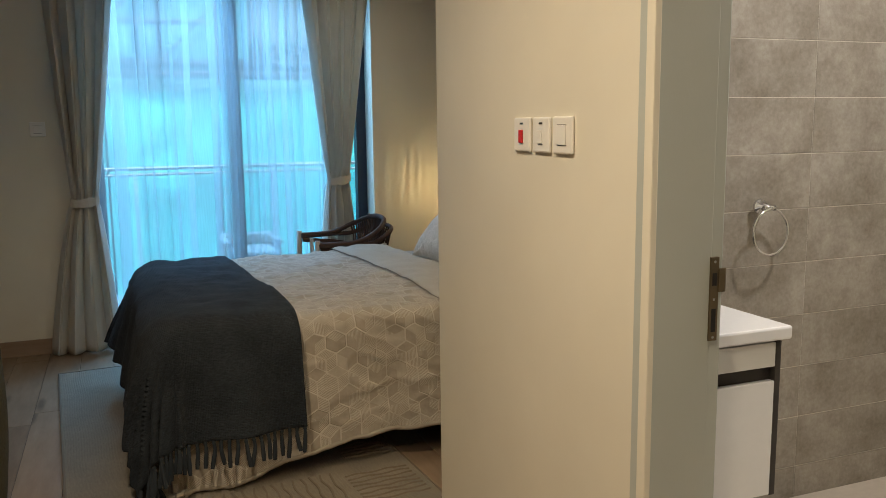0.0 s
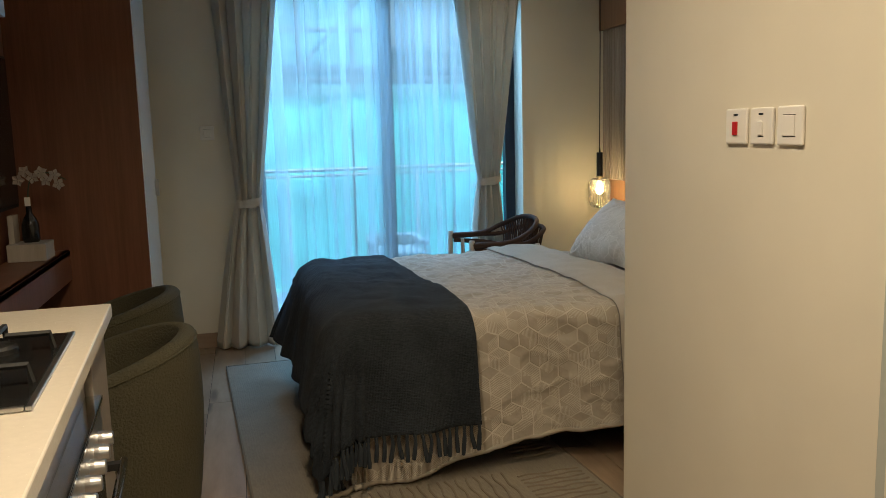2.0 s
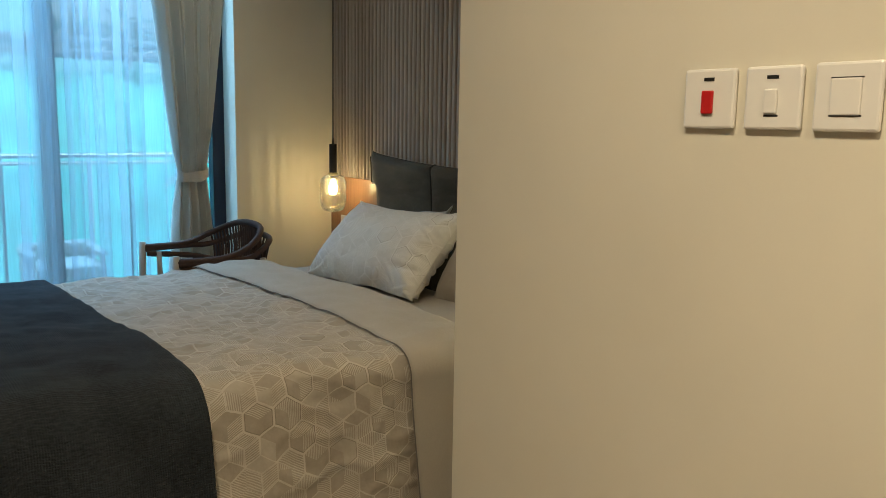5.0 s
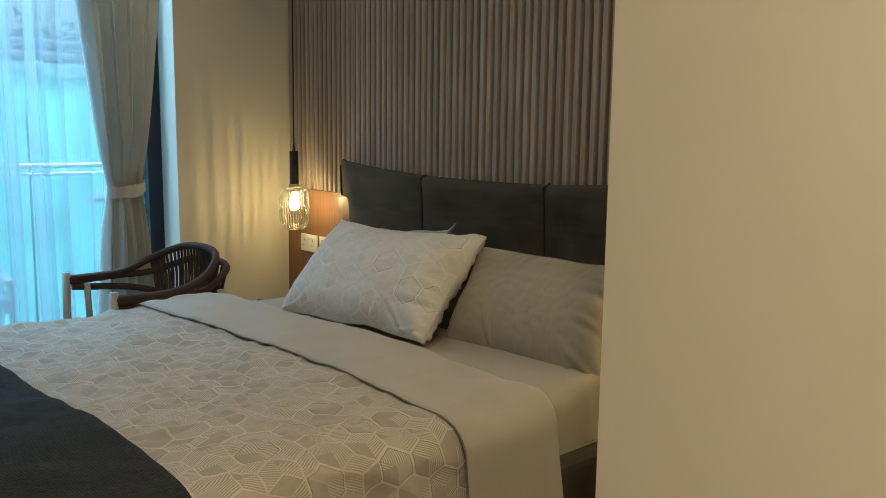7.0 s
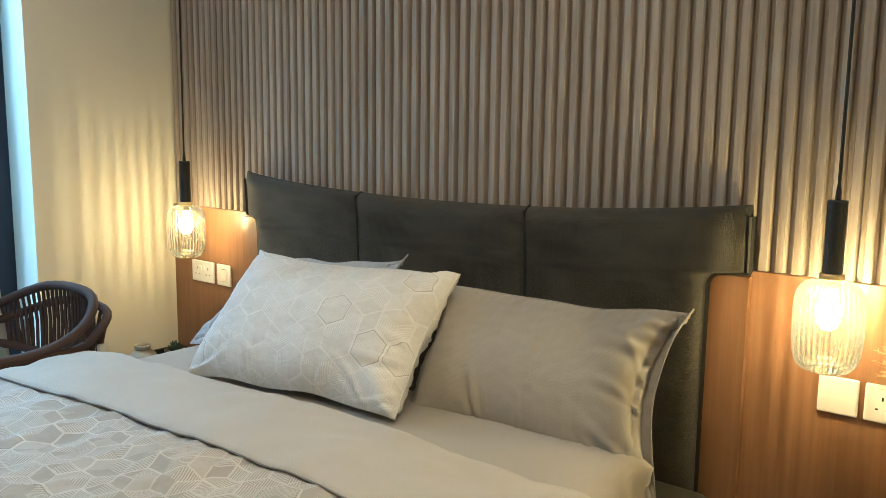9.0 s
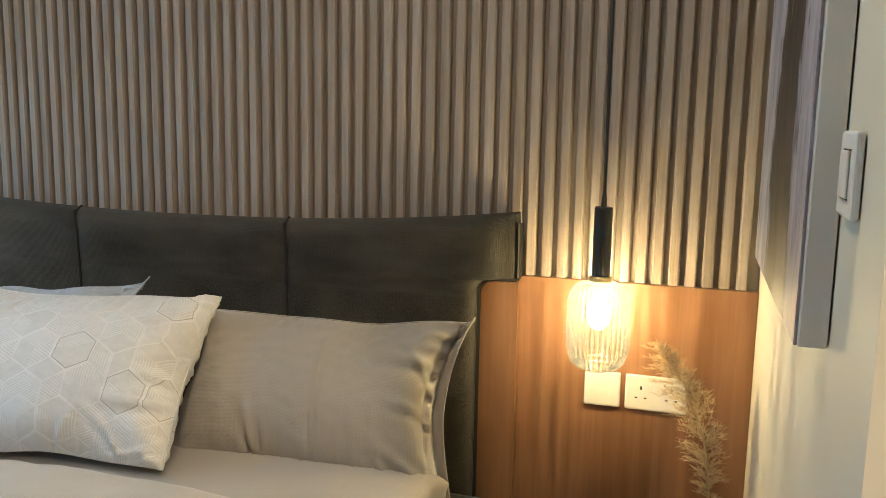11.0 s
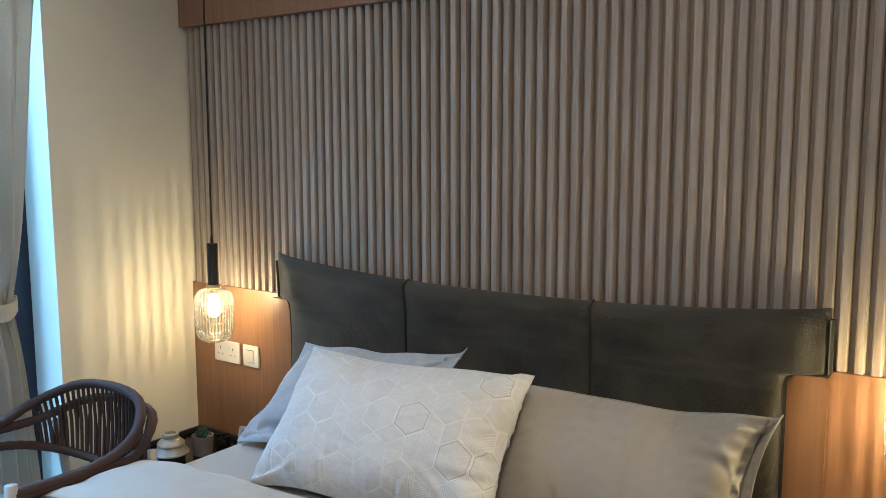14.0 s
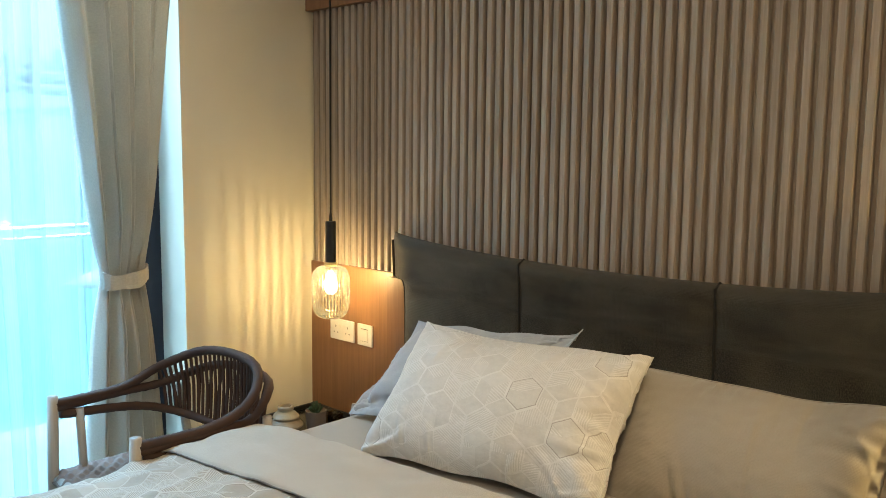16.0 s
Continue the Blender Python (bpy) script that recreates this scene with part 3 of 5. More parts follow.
# ---- outside ----
def balcony():
    b = tagged(new("balcony"), "narrow balcony with a steel and glass railing", "balcony")
    part("slab", box(-1.5, 3.2, 6.1, 7.45, -0.2, -0.02), CONCRETE, b)
    part("top_rail", tube([(-1.5, 7.35, 1.02), (3.2, 7.35, 1.02)], 0.017), STEEL, b)
    part("lower_rail", tube([(-1.5, 7.35, 0.97), (3.2, 7.35, 0.97)], 0.012), STEEL, b)
    for x in (-0.9, 0.25, 1.35, 2.45):
        part("post", box(x - 0.015, x + 0.015, 7.33, 7.37, -0.02, 1.0), WHITEGLOSS, b)
    for x in (-0.86, 0.29, 1.39):
        p = part("pane", box(x, x + 1.06, 7.345, 7.357, 0.06, 0.94), GLASS, b)
        p.visible_shadow = False
    return b



def outdoor_chair():
    t = group_of("outdoor_chair", "pale low outdoor armchair standing on the balcony", "armchair", at=pose(1.08, 6.95, -0.02))
    part("seat", box(-0.22, 0.22, -0.22, 0.22, 0.30, 0.40, 0.03, seg=3), PALEWOOD, t)
    part("backrest", box(-0.22, 0.22, 0.17, 0.25, 0.40, 0.50, 0.03, seg=3), PALEWOOD, t)
    for x in (-0.2, 0.2):
        part("armrest", box(x - 0.03, x + 0.03, -0.2, 0.2, 0.44, 0.48, 0.012), PALEWOOD, t)
        for y in (-0.18, 0.18):
            part("leg", tube([(x, y, 0.0), (x, y, 0.45)], 0.016, 8), PALEWOOD, t)
    return t


balcony()
outdoor_chair()


def neighbour():
    b = tagged(new("apartment_building"), "unfinished building wrapped in teal safety netting", "building")
    part("wall", box(-9, 7.0, 15.2, 19, -3.1, 2.15), DARKCONC, b)
    part("tower", box(-9, 2.2, 15.6, 19, 2.15, 9), DARKCONC, b)
    for k in range(8):
        x = -7 + k * 1.75
        def place(u, v, x=x):
            return (x + 1.72 * u, 14.6 + 0.09 * math.sin(7 * u + k) * math.sin(3 * v + k), -3 + 5.0 * v - 0.08 * math.sin(math.pi * u))
        part("net", sheet(14, 10, place, lambda u, v: (u, v), 0.01), GREENNET, b)
    for k in range(5):
        x = -7 + k * 1.9
        part("net_upper", box(x, x + 1.8, 15.3, 15.34, 2.5, 4.2 + 0.3 * (k % 2)), DARKCONC, b)
    for z in (2.19, 2.36, 3.0, 3.7, 4.6):
        part("scaffold_tube", tube([(-9, 14.35, z), (7.2 if z < 3 else 2.1, 14.35, z)], 0.05, 6), SCAFFOLD, b)
    for x in [-7 + 1.75 * k for k in range(9)]:
        part("scaffold_post", tube([(x, 14.35, 2.0), (x, 14.35, 2.6 if x > 2.0 else 5.5)], 0.04, 6), SCAFFOLD, b)
    for k in range(6):
        x = -6.1 + 1.4 * k
        for z in (2.4, 3.7):
            part("brace", tube([(x, 14.9, z), (x + 1.2, 14.9, z + 1.3)], 0.035, 5), STEEL, b)
        part("upright", tube([(x, 14.9, 2.3), (x, 14.9, 6.0)], 0.04, 5), STEEL, b)
    return b


neighbour()


def tree(x, y, h, seed):
    rnd = random.Random(seed)
    t = group_of("tree", "leafy green tree behind the netted building", "tree", "trees", Matrix.Translation((x, y, -3.1)))
    bm = tube(smooth_line([(0, 0, 0), (0.1, 0, h * 0.3), (-0.1, 0.1, h * 0.6), (0.05, 0, h * 0.85)]), 0.22, 8, taper=[1 - 0.045 * i for i in range(19)])
    for k in range(7):
        a = rnd.uniform(0, 6.3)
        z = h * rnd.uniform(0.45, 0.75)
        tube([(0, 0, z), (math.cos(a) * 1.2, math.sin(a) * 1.2, z + 0.9)], 0.07, 6, bm)
    part("trunk", bm, CONCRETE, t)
    bm = bmesh.new()
    for k in range(1500):
        a, r = rnd.uniform(0, 6.3), rnd.uniform(0.2, 1) ** 0.5 * 2.3
        z = h * 0.72 + rnd.uniform(-1, 1) * 1.7 * math.sqrt(max(0.05, 1 - (r / 2.5) ** 2))
        m = Matrix.Translation((math.cos(a) * r, math.sin(a) * r, z)) @ Euler((rnd.uniform(0, 6), rnd.uniform(0, 6), rnd.uniform(0, 6))).to_matrix().to_4x4() @ Matrix.Diagonal((rnd.uniform(0.06, 0.15), rnd.uniform(0.04, 0.09), 1, 1))
        bm.faces.new([bm.verts.new(m @ Vector(q)) for q in ((-1, 0, 0), (0, -1, 0.2), (1, 0, 0), (0, 1, 0.2))])
    part("crown", bm, FOLIAGE, t)
    return t


tree(4.9, 22, 7.2, 3)
tree(7.6, 23, 7.0, 8)
tree(10.5, 24, 7.4, 5)


# ---- headboard wall ----
def slat_wall():
    w = solid("slat_panel", box(XE + 0.020, XE + 0.042, YB, YN, 0.955, 1.99), SLATBACK, "taupe vertical slat cladding behind the bed", "wall panel", kind="structure")
    n = 78
    bm = bmesh.new()
    prof = [(0.020, -0.0131), (0.006, -0.0124), (0.0, -0.0092), (0.0, 0.0092), (0.006, 0.0124), (0.020, 0.0131)]
    lo = [bm.verts.new((XE + x, y, 0.957)) for x, y in prof]
    hi = [bm.verts.new((XE + x, y, 1.981)) for x, y in prof]
    for i in range(5):
        bm.faces.new((lo[i], lo[i + 1], hi[i + 1], hi[i]))
    bm.faces.new(lo[::-1])
    bm.faces.new(hi)
    bmesh.ops.recalc_face_normals(bm, faces=bm.faces)
    me = finish("slat", bm, SLAT)
    for i in range(1, n):
        o = new("slat", me)
        o.parent = w
        o.location = (0, YB + i * (YN - YB) / n, 0)
    return w


slat_wall()
solid("wall_panel_lower", box(XE, XE + 0.042, YB, YN, ZF, 0.955, 0.002), PANEL, "reddish walnut laminate panel below the slats", "wall panel", kind="structure")
solid("wall_panel_upper", box(XE - 0.02, XE + 0.042, YB, YN, 1.983, ZC, 0.002), PANEL, "reddish walnut laminate fascia above the slats", "wall panel", kind="structure")


def bed_board(y_out, y_in):
    """A proud board beside the headboard; its upper corner next to the headboard is rounded."""
    r, zt = 0.034, 0.940
    s = 1 if y_in > y_out else -1
    pts = [(y_out, ZF), (y_out, zt)] + [(y_in - s * r * (1 - math.sin(a)), zt - r * (1 - math.cos(a))) for a in [math.pi / 2 * i / 8 for i in range(9)]] + [(y_in, ZF)]
    bm = bmesh.new()
    back, front = [[bm.verts.new((x, y, z)) for y, z in pts] for x in (XE - 0.001, XE - 0.020)]
    bm.faces.new(back)
    bm.faces.new(front)
    for i in range(len(pts)):
        j = (i + 1) % len(pts)
        bm.faces.new((back[i], back[j], front[j], front[i]))
    bmesh.ops.recalc_face_normals(bm, faces=bm.faces)
    return solid("wall_panel_bed", bm, PANEL, "proud walnut board with a rounded corner beside the headboard", "wall panel", kind="structure")


bed_board(3.397, 3.492)
bed_board(5.352, 5.252)


def plate(y, z, w, h, at, kind, label):
    """A white wall plate; at carries its local frame (x to the side, y out of the wall, z up)."""
    t = group_of("light_switch" if kind in ("rocker", "red", "neon", "blank") else "power_socket", label, "switch" if kind != "socket" else "socket", "wall plates", at)
    cover = part("cover", box(-w / 2, w / 2, 0, 0.009, -h / 2, h / 2, 0.004), PLASTIC, t)
    if kind == "rocker":
        part("rocker", box(-0.021, 0.021, 0.009, 0.0125, -0.024, 0.024, 0.002), PLASTIC, cover)
        for z in (-0.0245, 0.0245):
            part("rocker_gap", box(-0.022, 0.022, 0.0088, 0.0094, z - 0.001, z + 0.001), DARKEDGE, cover)
    elif kind in ("red", "neon"):
        part("rocker", box(-0.010, 0.010, 0.009, 0.014, -0.022, 0.012, 0.002), REDP if kind == "red" else PLASTIC, cover, "red rocker" if kind == "red" else "")
        part("neon_window", box(-0.009, 0.009, 0.0088, 0.0098, 0.026, 0.031), BLACK, cover, "small dark indicator window")
        if kind == "neon":
            part("rocker_gap", box(-0.011, 0.011, 0.0088, 0.0095, -0.026, -0.0235), DARKEDGE, cover)
    elif kind == "socket":
        for x in (-0.036, 0.036):
            bm = box(x - 0.0022, x + 0.0022, 0.0085, 0.0095, 0.008, 0.017)
            box(x - 0.014, x - 0.008, 0.0085, 0.0095, -0.014, -0.0105, bm=bm)
            box(x + 0.008, x + 0.014, 0.0085, 0.0095, -0.014, -0.0105, bm=bm)
            part("pin_holes", bm, BLACK, cover)
            part("rocker", box(x * 0.35 - 0.006, x * 0.35 + 0.006, 0.009, 0.013, 0.006, 0.024, 0.001), PLASTIC, cover)
    return t


def on_east(y, z):
    return pose(XE - 0.001, y, z, 0, 0, 90)


def on_switch_wall(y, z):
    return pose(XS - 0.001, y, z, 0, 0, 90)


plate(0, 0, 0.148, 0.088, on_east(5.635, 0.687), "socket", "white double power socket on the walnut panel")
plate(0, 0, 0.088, 0.088, on_east(5.495, 0.687), "rocker", "white light switch on the walnut panel")
plate(0, 0, 0.088, 0.088, on_east(3.180, 0.687), "blank", "white blank plate lit by the pendant")
plate(0, 0, 0.148, 0.088, on_east(3.050, 0.687), "socket", "white double power socket half hidden by pampas")
plate(0, 0, 0.090, 0.088, on_switch_wall(2.189, 1.319), "red", "white cooker switch with a red rocker")
plate(0, 0, 0.088, 0.088, on_switch_wall(2.083, 1.319), "neon", "white heater switch with a dark indicator")
plate(0, 0, 0.091, 0.090, on_switch_wall(1.976, 1.319), "rocker", "white light switch with one broad rocker")
plate(0, 0, 0.088, 0.088, pose(-0.315, YN - 0.001, 1.345, 0, 0, 180), "rocker", "white light switch beside the curtain")


plate(0, 0, 0.088, 0.088, pose(1.292, YB + 0.001, 1.285), "rocker", "white light switch at the wall corner beside the painting")


# ---- pendants ----
def pendant(x, y, power):
    t = group_of("pendant_lamp", "black pendant lamp with a ribbed amber glass shade", "lamp", "bedside pendants", Matrix.Translation((x, y, 0)))
    part("cord", tube([(0, 0, 1.19), (0.004, 0.002, 1.9), (0, 0, ZC)], 0.0038, 6), BLACK, t)
    part("cord_grip", lathe([(0.003, 1.19), (0.006, 1.165), (0.0065, 1.148)], 12), BLACK, t)
    part("socket_tube", lathe([(0.0, 1.150), (0.019, 1.150), (0.0205, 1.147), (0.0205, 0.992), (0.0, 0.992)], 24), BLACK, t, "slim black metal tube", smooth=False)
    part("collar", lathe([(0.0, 0.993), (0.024, 0.993), (0.026, 0.990), (0.026, 0.982), (0.024, 0.979), (0, 0.979)], 24), BRASS, t, "brass collar")
    outer = [(0.024, 0.980), (0.040, 0.977), (0.054, 0.970), (0.064, 0.959), (0.070, 0.945), (0.0725, 0.928), (0.0728, 0.900), (0.0725, 0.865), (0.0712, 0.835), (0.0685, 0.812), (0.062, 0.794), (0.051, 0.782), (0.036, 0.777)]
    sh = part("shade", lathe(outer, 216, ribs=36, rib_depth=0.007), AMBER, t, "ribbed amber glass", smooth=True)
    part("shade_rim", lathe([(0.040, 0.7785), (0.037, 0.776), (0.034, 0.778), (0.037, 0.781)], 32), AMBER, sh)
    part("bulb", lathe([(0.0, 0.868), (0.012, 0.870), (0.022, 0.882), (0.026, 0.900), (0.022, 0.920), (0.014, 0.938), (0.012, 0.955), (0.0, 0.955)], 20), BULB, t, "glowing filament bulb", smooth=True)
    lp = lamp("pendant_light", "POINT", Matrix.Translation((x, y, 0.915)), power, WARM, 0.0025)
    return t


pendant(2.252, 3.183, 5.6)
pendant(2.235, 5.525, 3.1)


# ---- bed ----
BX0, BX1, BY0, BY1, BTOP = 0.27, 2.07, 3.475, 5.065, 0.575


def bed():
    b = group_of("bed", "double bed with a charcoal upholstered frame and headboard", "bed", at=None)
    part("frame", box(BX0 - 0.03, 2.31, BY0 - 0.05, BY1 + 0.05, 0.10, 0.40, 0.03, seg=3), CHARCOAL, b)
    for x in (BX0 + 0.08, 2.1):
        for y in (BY0 + 0.06, BY1 - 0.06):
            part("leg", lathe([(0.018, ZF + 0.012), (0.028, 0.11)], 12, at=(x, y, 0)), BLACK, b)

    def rise(z):
        """0 on the narrow body, 1 on the wide top; a rounded inner corner between the two."""
        t = max(0.0, min(1.0, (z - 0.908) / 0.040))
        arc = 0.38 * (1 - math.sqrt(max(0.0, 1 - t * t)))
        return arc + 0.62 * max(0.0, min(1.0, (z - 0.947) / 0.006))

    def side_y(f, z):
        """The headboard's width: a narrower body with a wider top that overhangs it."""
        s = rise(z)
        return 4.345 + f * 0.95 + (1 - s) * (0.024 - 0.080 * f) * abs(f) ** 8

    def top(f):
        return 1.070 + 0.050 * abs(f) ** 2.2
    cuts = [-1.0, -0.352, 0.345, 1.0]
    for k in range(3):
        f0, f1 = cuts[k], cuts[k + 1]

        def place(u, v, f0=f0, f1=f1):
            f = f0 + (f1 - f0) * u
            ang = min(1.0, v / 0.86)
            zt = top(f)
            eu, outer = min(u, 1 - u), 0.0
            if f0 == -1.0:
                outer = max(0.0, 1 - u / 0.22)
            if f1 == 1.0:
                outer = max(outer, max(0.0, 1 - (1 - u) / 0.22))
            seam = 1 - math.exp(-eu * 26)
            if v < 0.86:
                q = min(1.0, ang / 0.45), min(1.0, max(0.0, ang - 0.45) / 0.35), max(0.0, ang - 0.80) / 0.20
                z = 0.30 + 0.600 * q[0] + 0.060 * q[1] + (zt - 0.045 - 0.960) * q[2]
                x = 2.322 - 0.009 * seam - 0.014 * max(0.0, (z - 0.85) / 0.25) + 0.042 * outer ** 2
            else:
                a = (v - 0.86) / 0.14 * math.pi
                z = zt - 0.045 + 0.045 * math.sin(a)
                x0 = 2.322 - 0.009 * seam - 0.014 + 0.042 * outer ** 2
                x = x0 + (2.368 - x0) * (1 - math.cos(a)) / 2
            return (x + 0.002 * wobble(f * 6, z * 9, k), side_y(f, z), z)
        part("headboard_panel", sheet(44, 60, place, lambda u, v, w=(f1 - f0): (u * w * 0.9, v)), CHARCOAL, b, smooth=True)
    for f in cuts[1:3]:
        pts = [(2.320 - 0.014 * max(0.0, (z - 0.85) / 0.25), side_y(f, z), z) for z in [0.55 + 0.045 * i for i in range(11)] if z < top(f) - 0.03]
        pts += [(2.306, side_y(f, 1.05), top(f) - 0.012), (2.335, side_y(f, 1.06), top(f) + 0.001), (2.365, side_y(f, 1.06), top(f) - 0.03)]
        part("piping", tube(pts, 0.004, 6), PIPE, b, "dark corded seam")
    for s in (-1, 1):
        prof = [(z, side_y(s, z)) for z in [0.12 + 0.05 * i for i in range(16)] + [0.90 + 0.003 * i for i in range(20)] + [0.965 + 0.0125 * i for i in range(11)]]
        bm = bmesh.new()
        for x0, x1 in ((2.352, 2.369),):
            lo = [(bm.verts.new((x0 - 0.014 * max(0.0, (z - 0.85) / 0.25), y, z)), bm.verts.new((x1, y, z))) for z, y in prof]
            for (a, b2), (c, d) in zip(lo, lo[1:]):
                bm.faces.new((a, b2, d, c))
        part("headboard_side", bm, CHARCOAL, b)
        part("side_piping", tube([(2.366, y, z) for z, y in prof], 0.0075, 6), PIPE, b, "dark corded edge")
    return b


bed()
def mattress_mesh():
    bm = box(BX0, BX1, BY0, BY1, 0.30, BTOP, 0.055, seg=4)
    bmesh.ops.subdivide_edges(bm, edges=[e for e in bm.edges if e.calc_length() > 0.3], cuts=40, use_grid_fill=True)
    uv = bm.loops.layers.uv.verify()
    for v in bm.verts:
        if v.co.z < BTOP - 0.03 and v.co.x > 1.2:
            v.co.y += (0.008 + 0.012 * max(0.0, min(1.0, (v.co.x - 1.8) / 0.3))) * math.sin(v.co.x * 40 + v.co.z * 26 + 3 * wobble(v.co.x * 4, v.co.z * 5, 2)) * (1 if v.co.y > 4 else -1)
        v.co.z += 0.003 * wobble(v.co.x * 3, v.co.y * 3, 1)
    for f in bm.faces:
        for loop in f.loops:
            c = loop.vert.co
            loop[uv].uv = (c.x, c.y + c.z)
    return bm


def mattress():
    t = group_of("mattress", "mattress in a taupe cotton fitted sheet on the bed", "mattress")
    part("fitted_sheet", mattress_mesh(), GREYLINEN, t, smooth=True)
    a, b, c, d = BX0 + 0.01, BX1 - 0.01, BY0 - 0.002, BY1 + 0.002
    part("elastic_hem", tube([(a, c, 0.402), (b, c, 0.402), (b, d, 0.402), (a, d, 0.402), (a, c, 0.402)], 0.005, 6), GREYLINEN, t)
    return t


mattress()


def drape(cx, cy, x0, y0, y1, z, floor, flare=0.10, radius=0.07, folds=0.02, freq=24.0, seed=0.0):
    """Where a point of a cloth lies that is spread over the bed and hangs over its edges."""
    a, b, c = max(0.0, x0 - cx), max(0.0, y0 - cy), max(0.0, cy - y1)
    side = b if b > 0 else -c
    depth = math.hypot(a, side)
    px, py = max(cx, x0), min(max(cy, y0), y1)
    puff = 0.014 * wobble(cx * 3, cy * 3, seed) + 0.009 * wobble(cx * 9, cy * 7, seed + 5)
    puff += 0.005 * wobble(cx * 21, cy * 15, seed + 2)
    if depth < 1e-6:
        return Vector((px, py, z + puff))
    dx, dy = -a / depth, -side / depth
    if depth < radius * math.pi / 2:
        th = depth / radius
        out, down = radius * math.sin(th), radius * (1 - math.cos(th))
    else:
        rest = depth - radius * math.pi / 2
        out, down = radius + rest * flare, radius + rest * (1 - flare * 0.3)
    along = cx if a == 0 else (cy if side == 0 else 2.0 * math.atan2(abs(side), a))
    out += folds * min(1.0, down / 0.3) * (math.sin(freq * along + seed) + 0.6 * math.sin(freq * 1.7 * along + 2 * seed))
    zz = z - down + puff
    if zz < floor:
        out += 0.7 * (floor - zz)
        zz = floor + 0.004 * (1 + math.sin(40 * along))
    return Vector((px + dx * out, py + dy * out, zz))


DX0, DY0, DY1 = 0.30, 3.47, 5.035


def duvet():
    t = group_of("duvet", "beige duvet woven with pale hexagons on the bed", "duvet")
    xs, ys = (-0.24, 1.62), (2.905, 5.52)

    def place(u, v):
        cx, cy = xs[0] + (xs[1] - xs[0]) * u, ys[0] + (ys[1] - ys[0]) * v
        slack = min(1.0, max(0.0, (0.95 - cx) / 0.5))
        cy -= 0.13 * slack * max(0.0, (DY0 - cy) / 0.565) ** 2
        p = drape(cx, cy, DX0, DY0, DY1, 0.604, ZF + 0.02, 0.10, 0.075, 0.010, 15, 0.7)
        bend = wobble(cx * 3, cy * 3, 4) * 1.5
        ridge = 0.007 * max(0.0, 1 - 3.2 * abs(wobble(cx * 5 + bend, cy * 9, 6))) + 0.004 * max(0.0, 1 - 3 * abs(wobble(cx * 13, cy * 11 + bend, 8)))
        p.z -= 0.020 * min(1.0, max(0.0, (cy - 4.1) / 0.8)) * min(1.0, max(0.0, (0.95 - cx) / 0.3)) * (cx > DX0)
        ridge = (ridge - 0.004) * min(1.0, max(0.0, max(abs(cx - DX0), abs(cy - DY0)) / 0.12))
        if cx < DX0 + 0.1 and (cy < DY0 + 0.1 or cy > DY1 - 0.1):
            pass
        elif cy < DY0:
            p.y -= ridge
        elif cx < DX0:
            p.x -= ridge
        else:
            p.z += ridge
        return p
    part("cover", sheet(190, 260, place, lambda u, v: (xs[0] + (xs[1] - xs[0]) * u, ys[0] + (ys[1] - ys[0]) * v)), DUVET, t, smooth=True)
    rim = [place(i / 60, 0.0) for i in range(61)]
    part("hem", tube([p + Vector((0, 0.006, 0.006)) for p in rim], 0.011, 6), DUVET, t, smooth=True)
    fs = (1.30, 1.635)

    def edge(cy):
        return 0.078 + 0.008 * math.sin(5.3 * cy) - 0.2 * max(0.0, cy - 4.55)

    def fold(u, v):
        cx, cy = fs[0] + edge(ys[0] + (ys[1] - ys[0]) * v) + (fs[1] - fs[0]) * u, ys[0] + (ys[1] - ys[0]) * v
        p = drape(cx, cy, DX0, DY0, DY1, 0.604, ZF + 0.02, 0.12, 0.085, 0.010, 15, 0.7)
        lift = 0.002 + 0.003 * wobble(cx * 7, cy * 6, 9) + 0.024 * math.sin(math.pi * min(1, u * 0.9 + 0.02)) ** 0.7
        if u > 0.8:
            lift -= 0.05 * ((u - 0.8) / 0.2) ** 2
        out = 1.0 if cy > DY0 and cy < DY1 else 0.0
        p.z += lift * (0.35 + 0.65 * out)
        p.y += (lift * 0.9 if cy > DY1 else -lift * 0.9) * (1 - out)
        return p
    part("turned_back_edge", sheet(24, 150, fold, lambda u, v: (u * 0.36, (ys[1] - ys[0]) * v), -0.003), LINEN, t, "plain beige underside folded back", smooth=True)
    part("seam", tube([fold(0.0, i / 120) + Vector((-0.002, 0, 0.001)) for i in range(121)], 0.0022, 6), SEAM, t, "grey piped edge")
    return t


duvet()


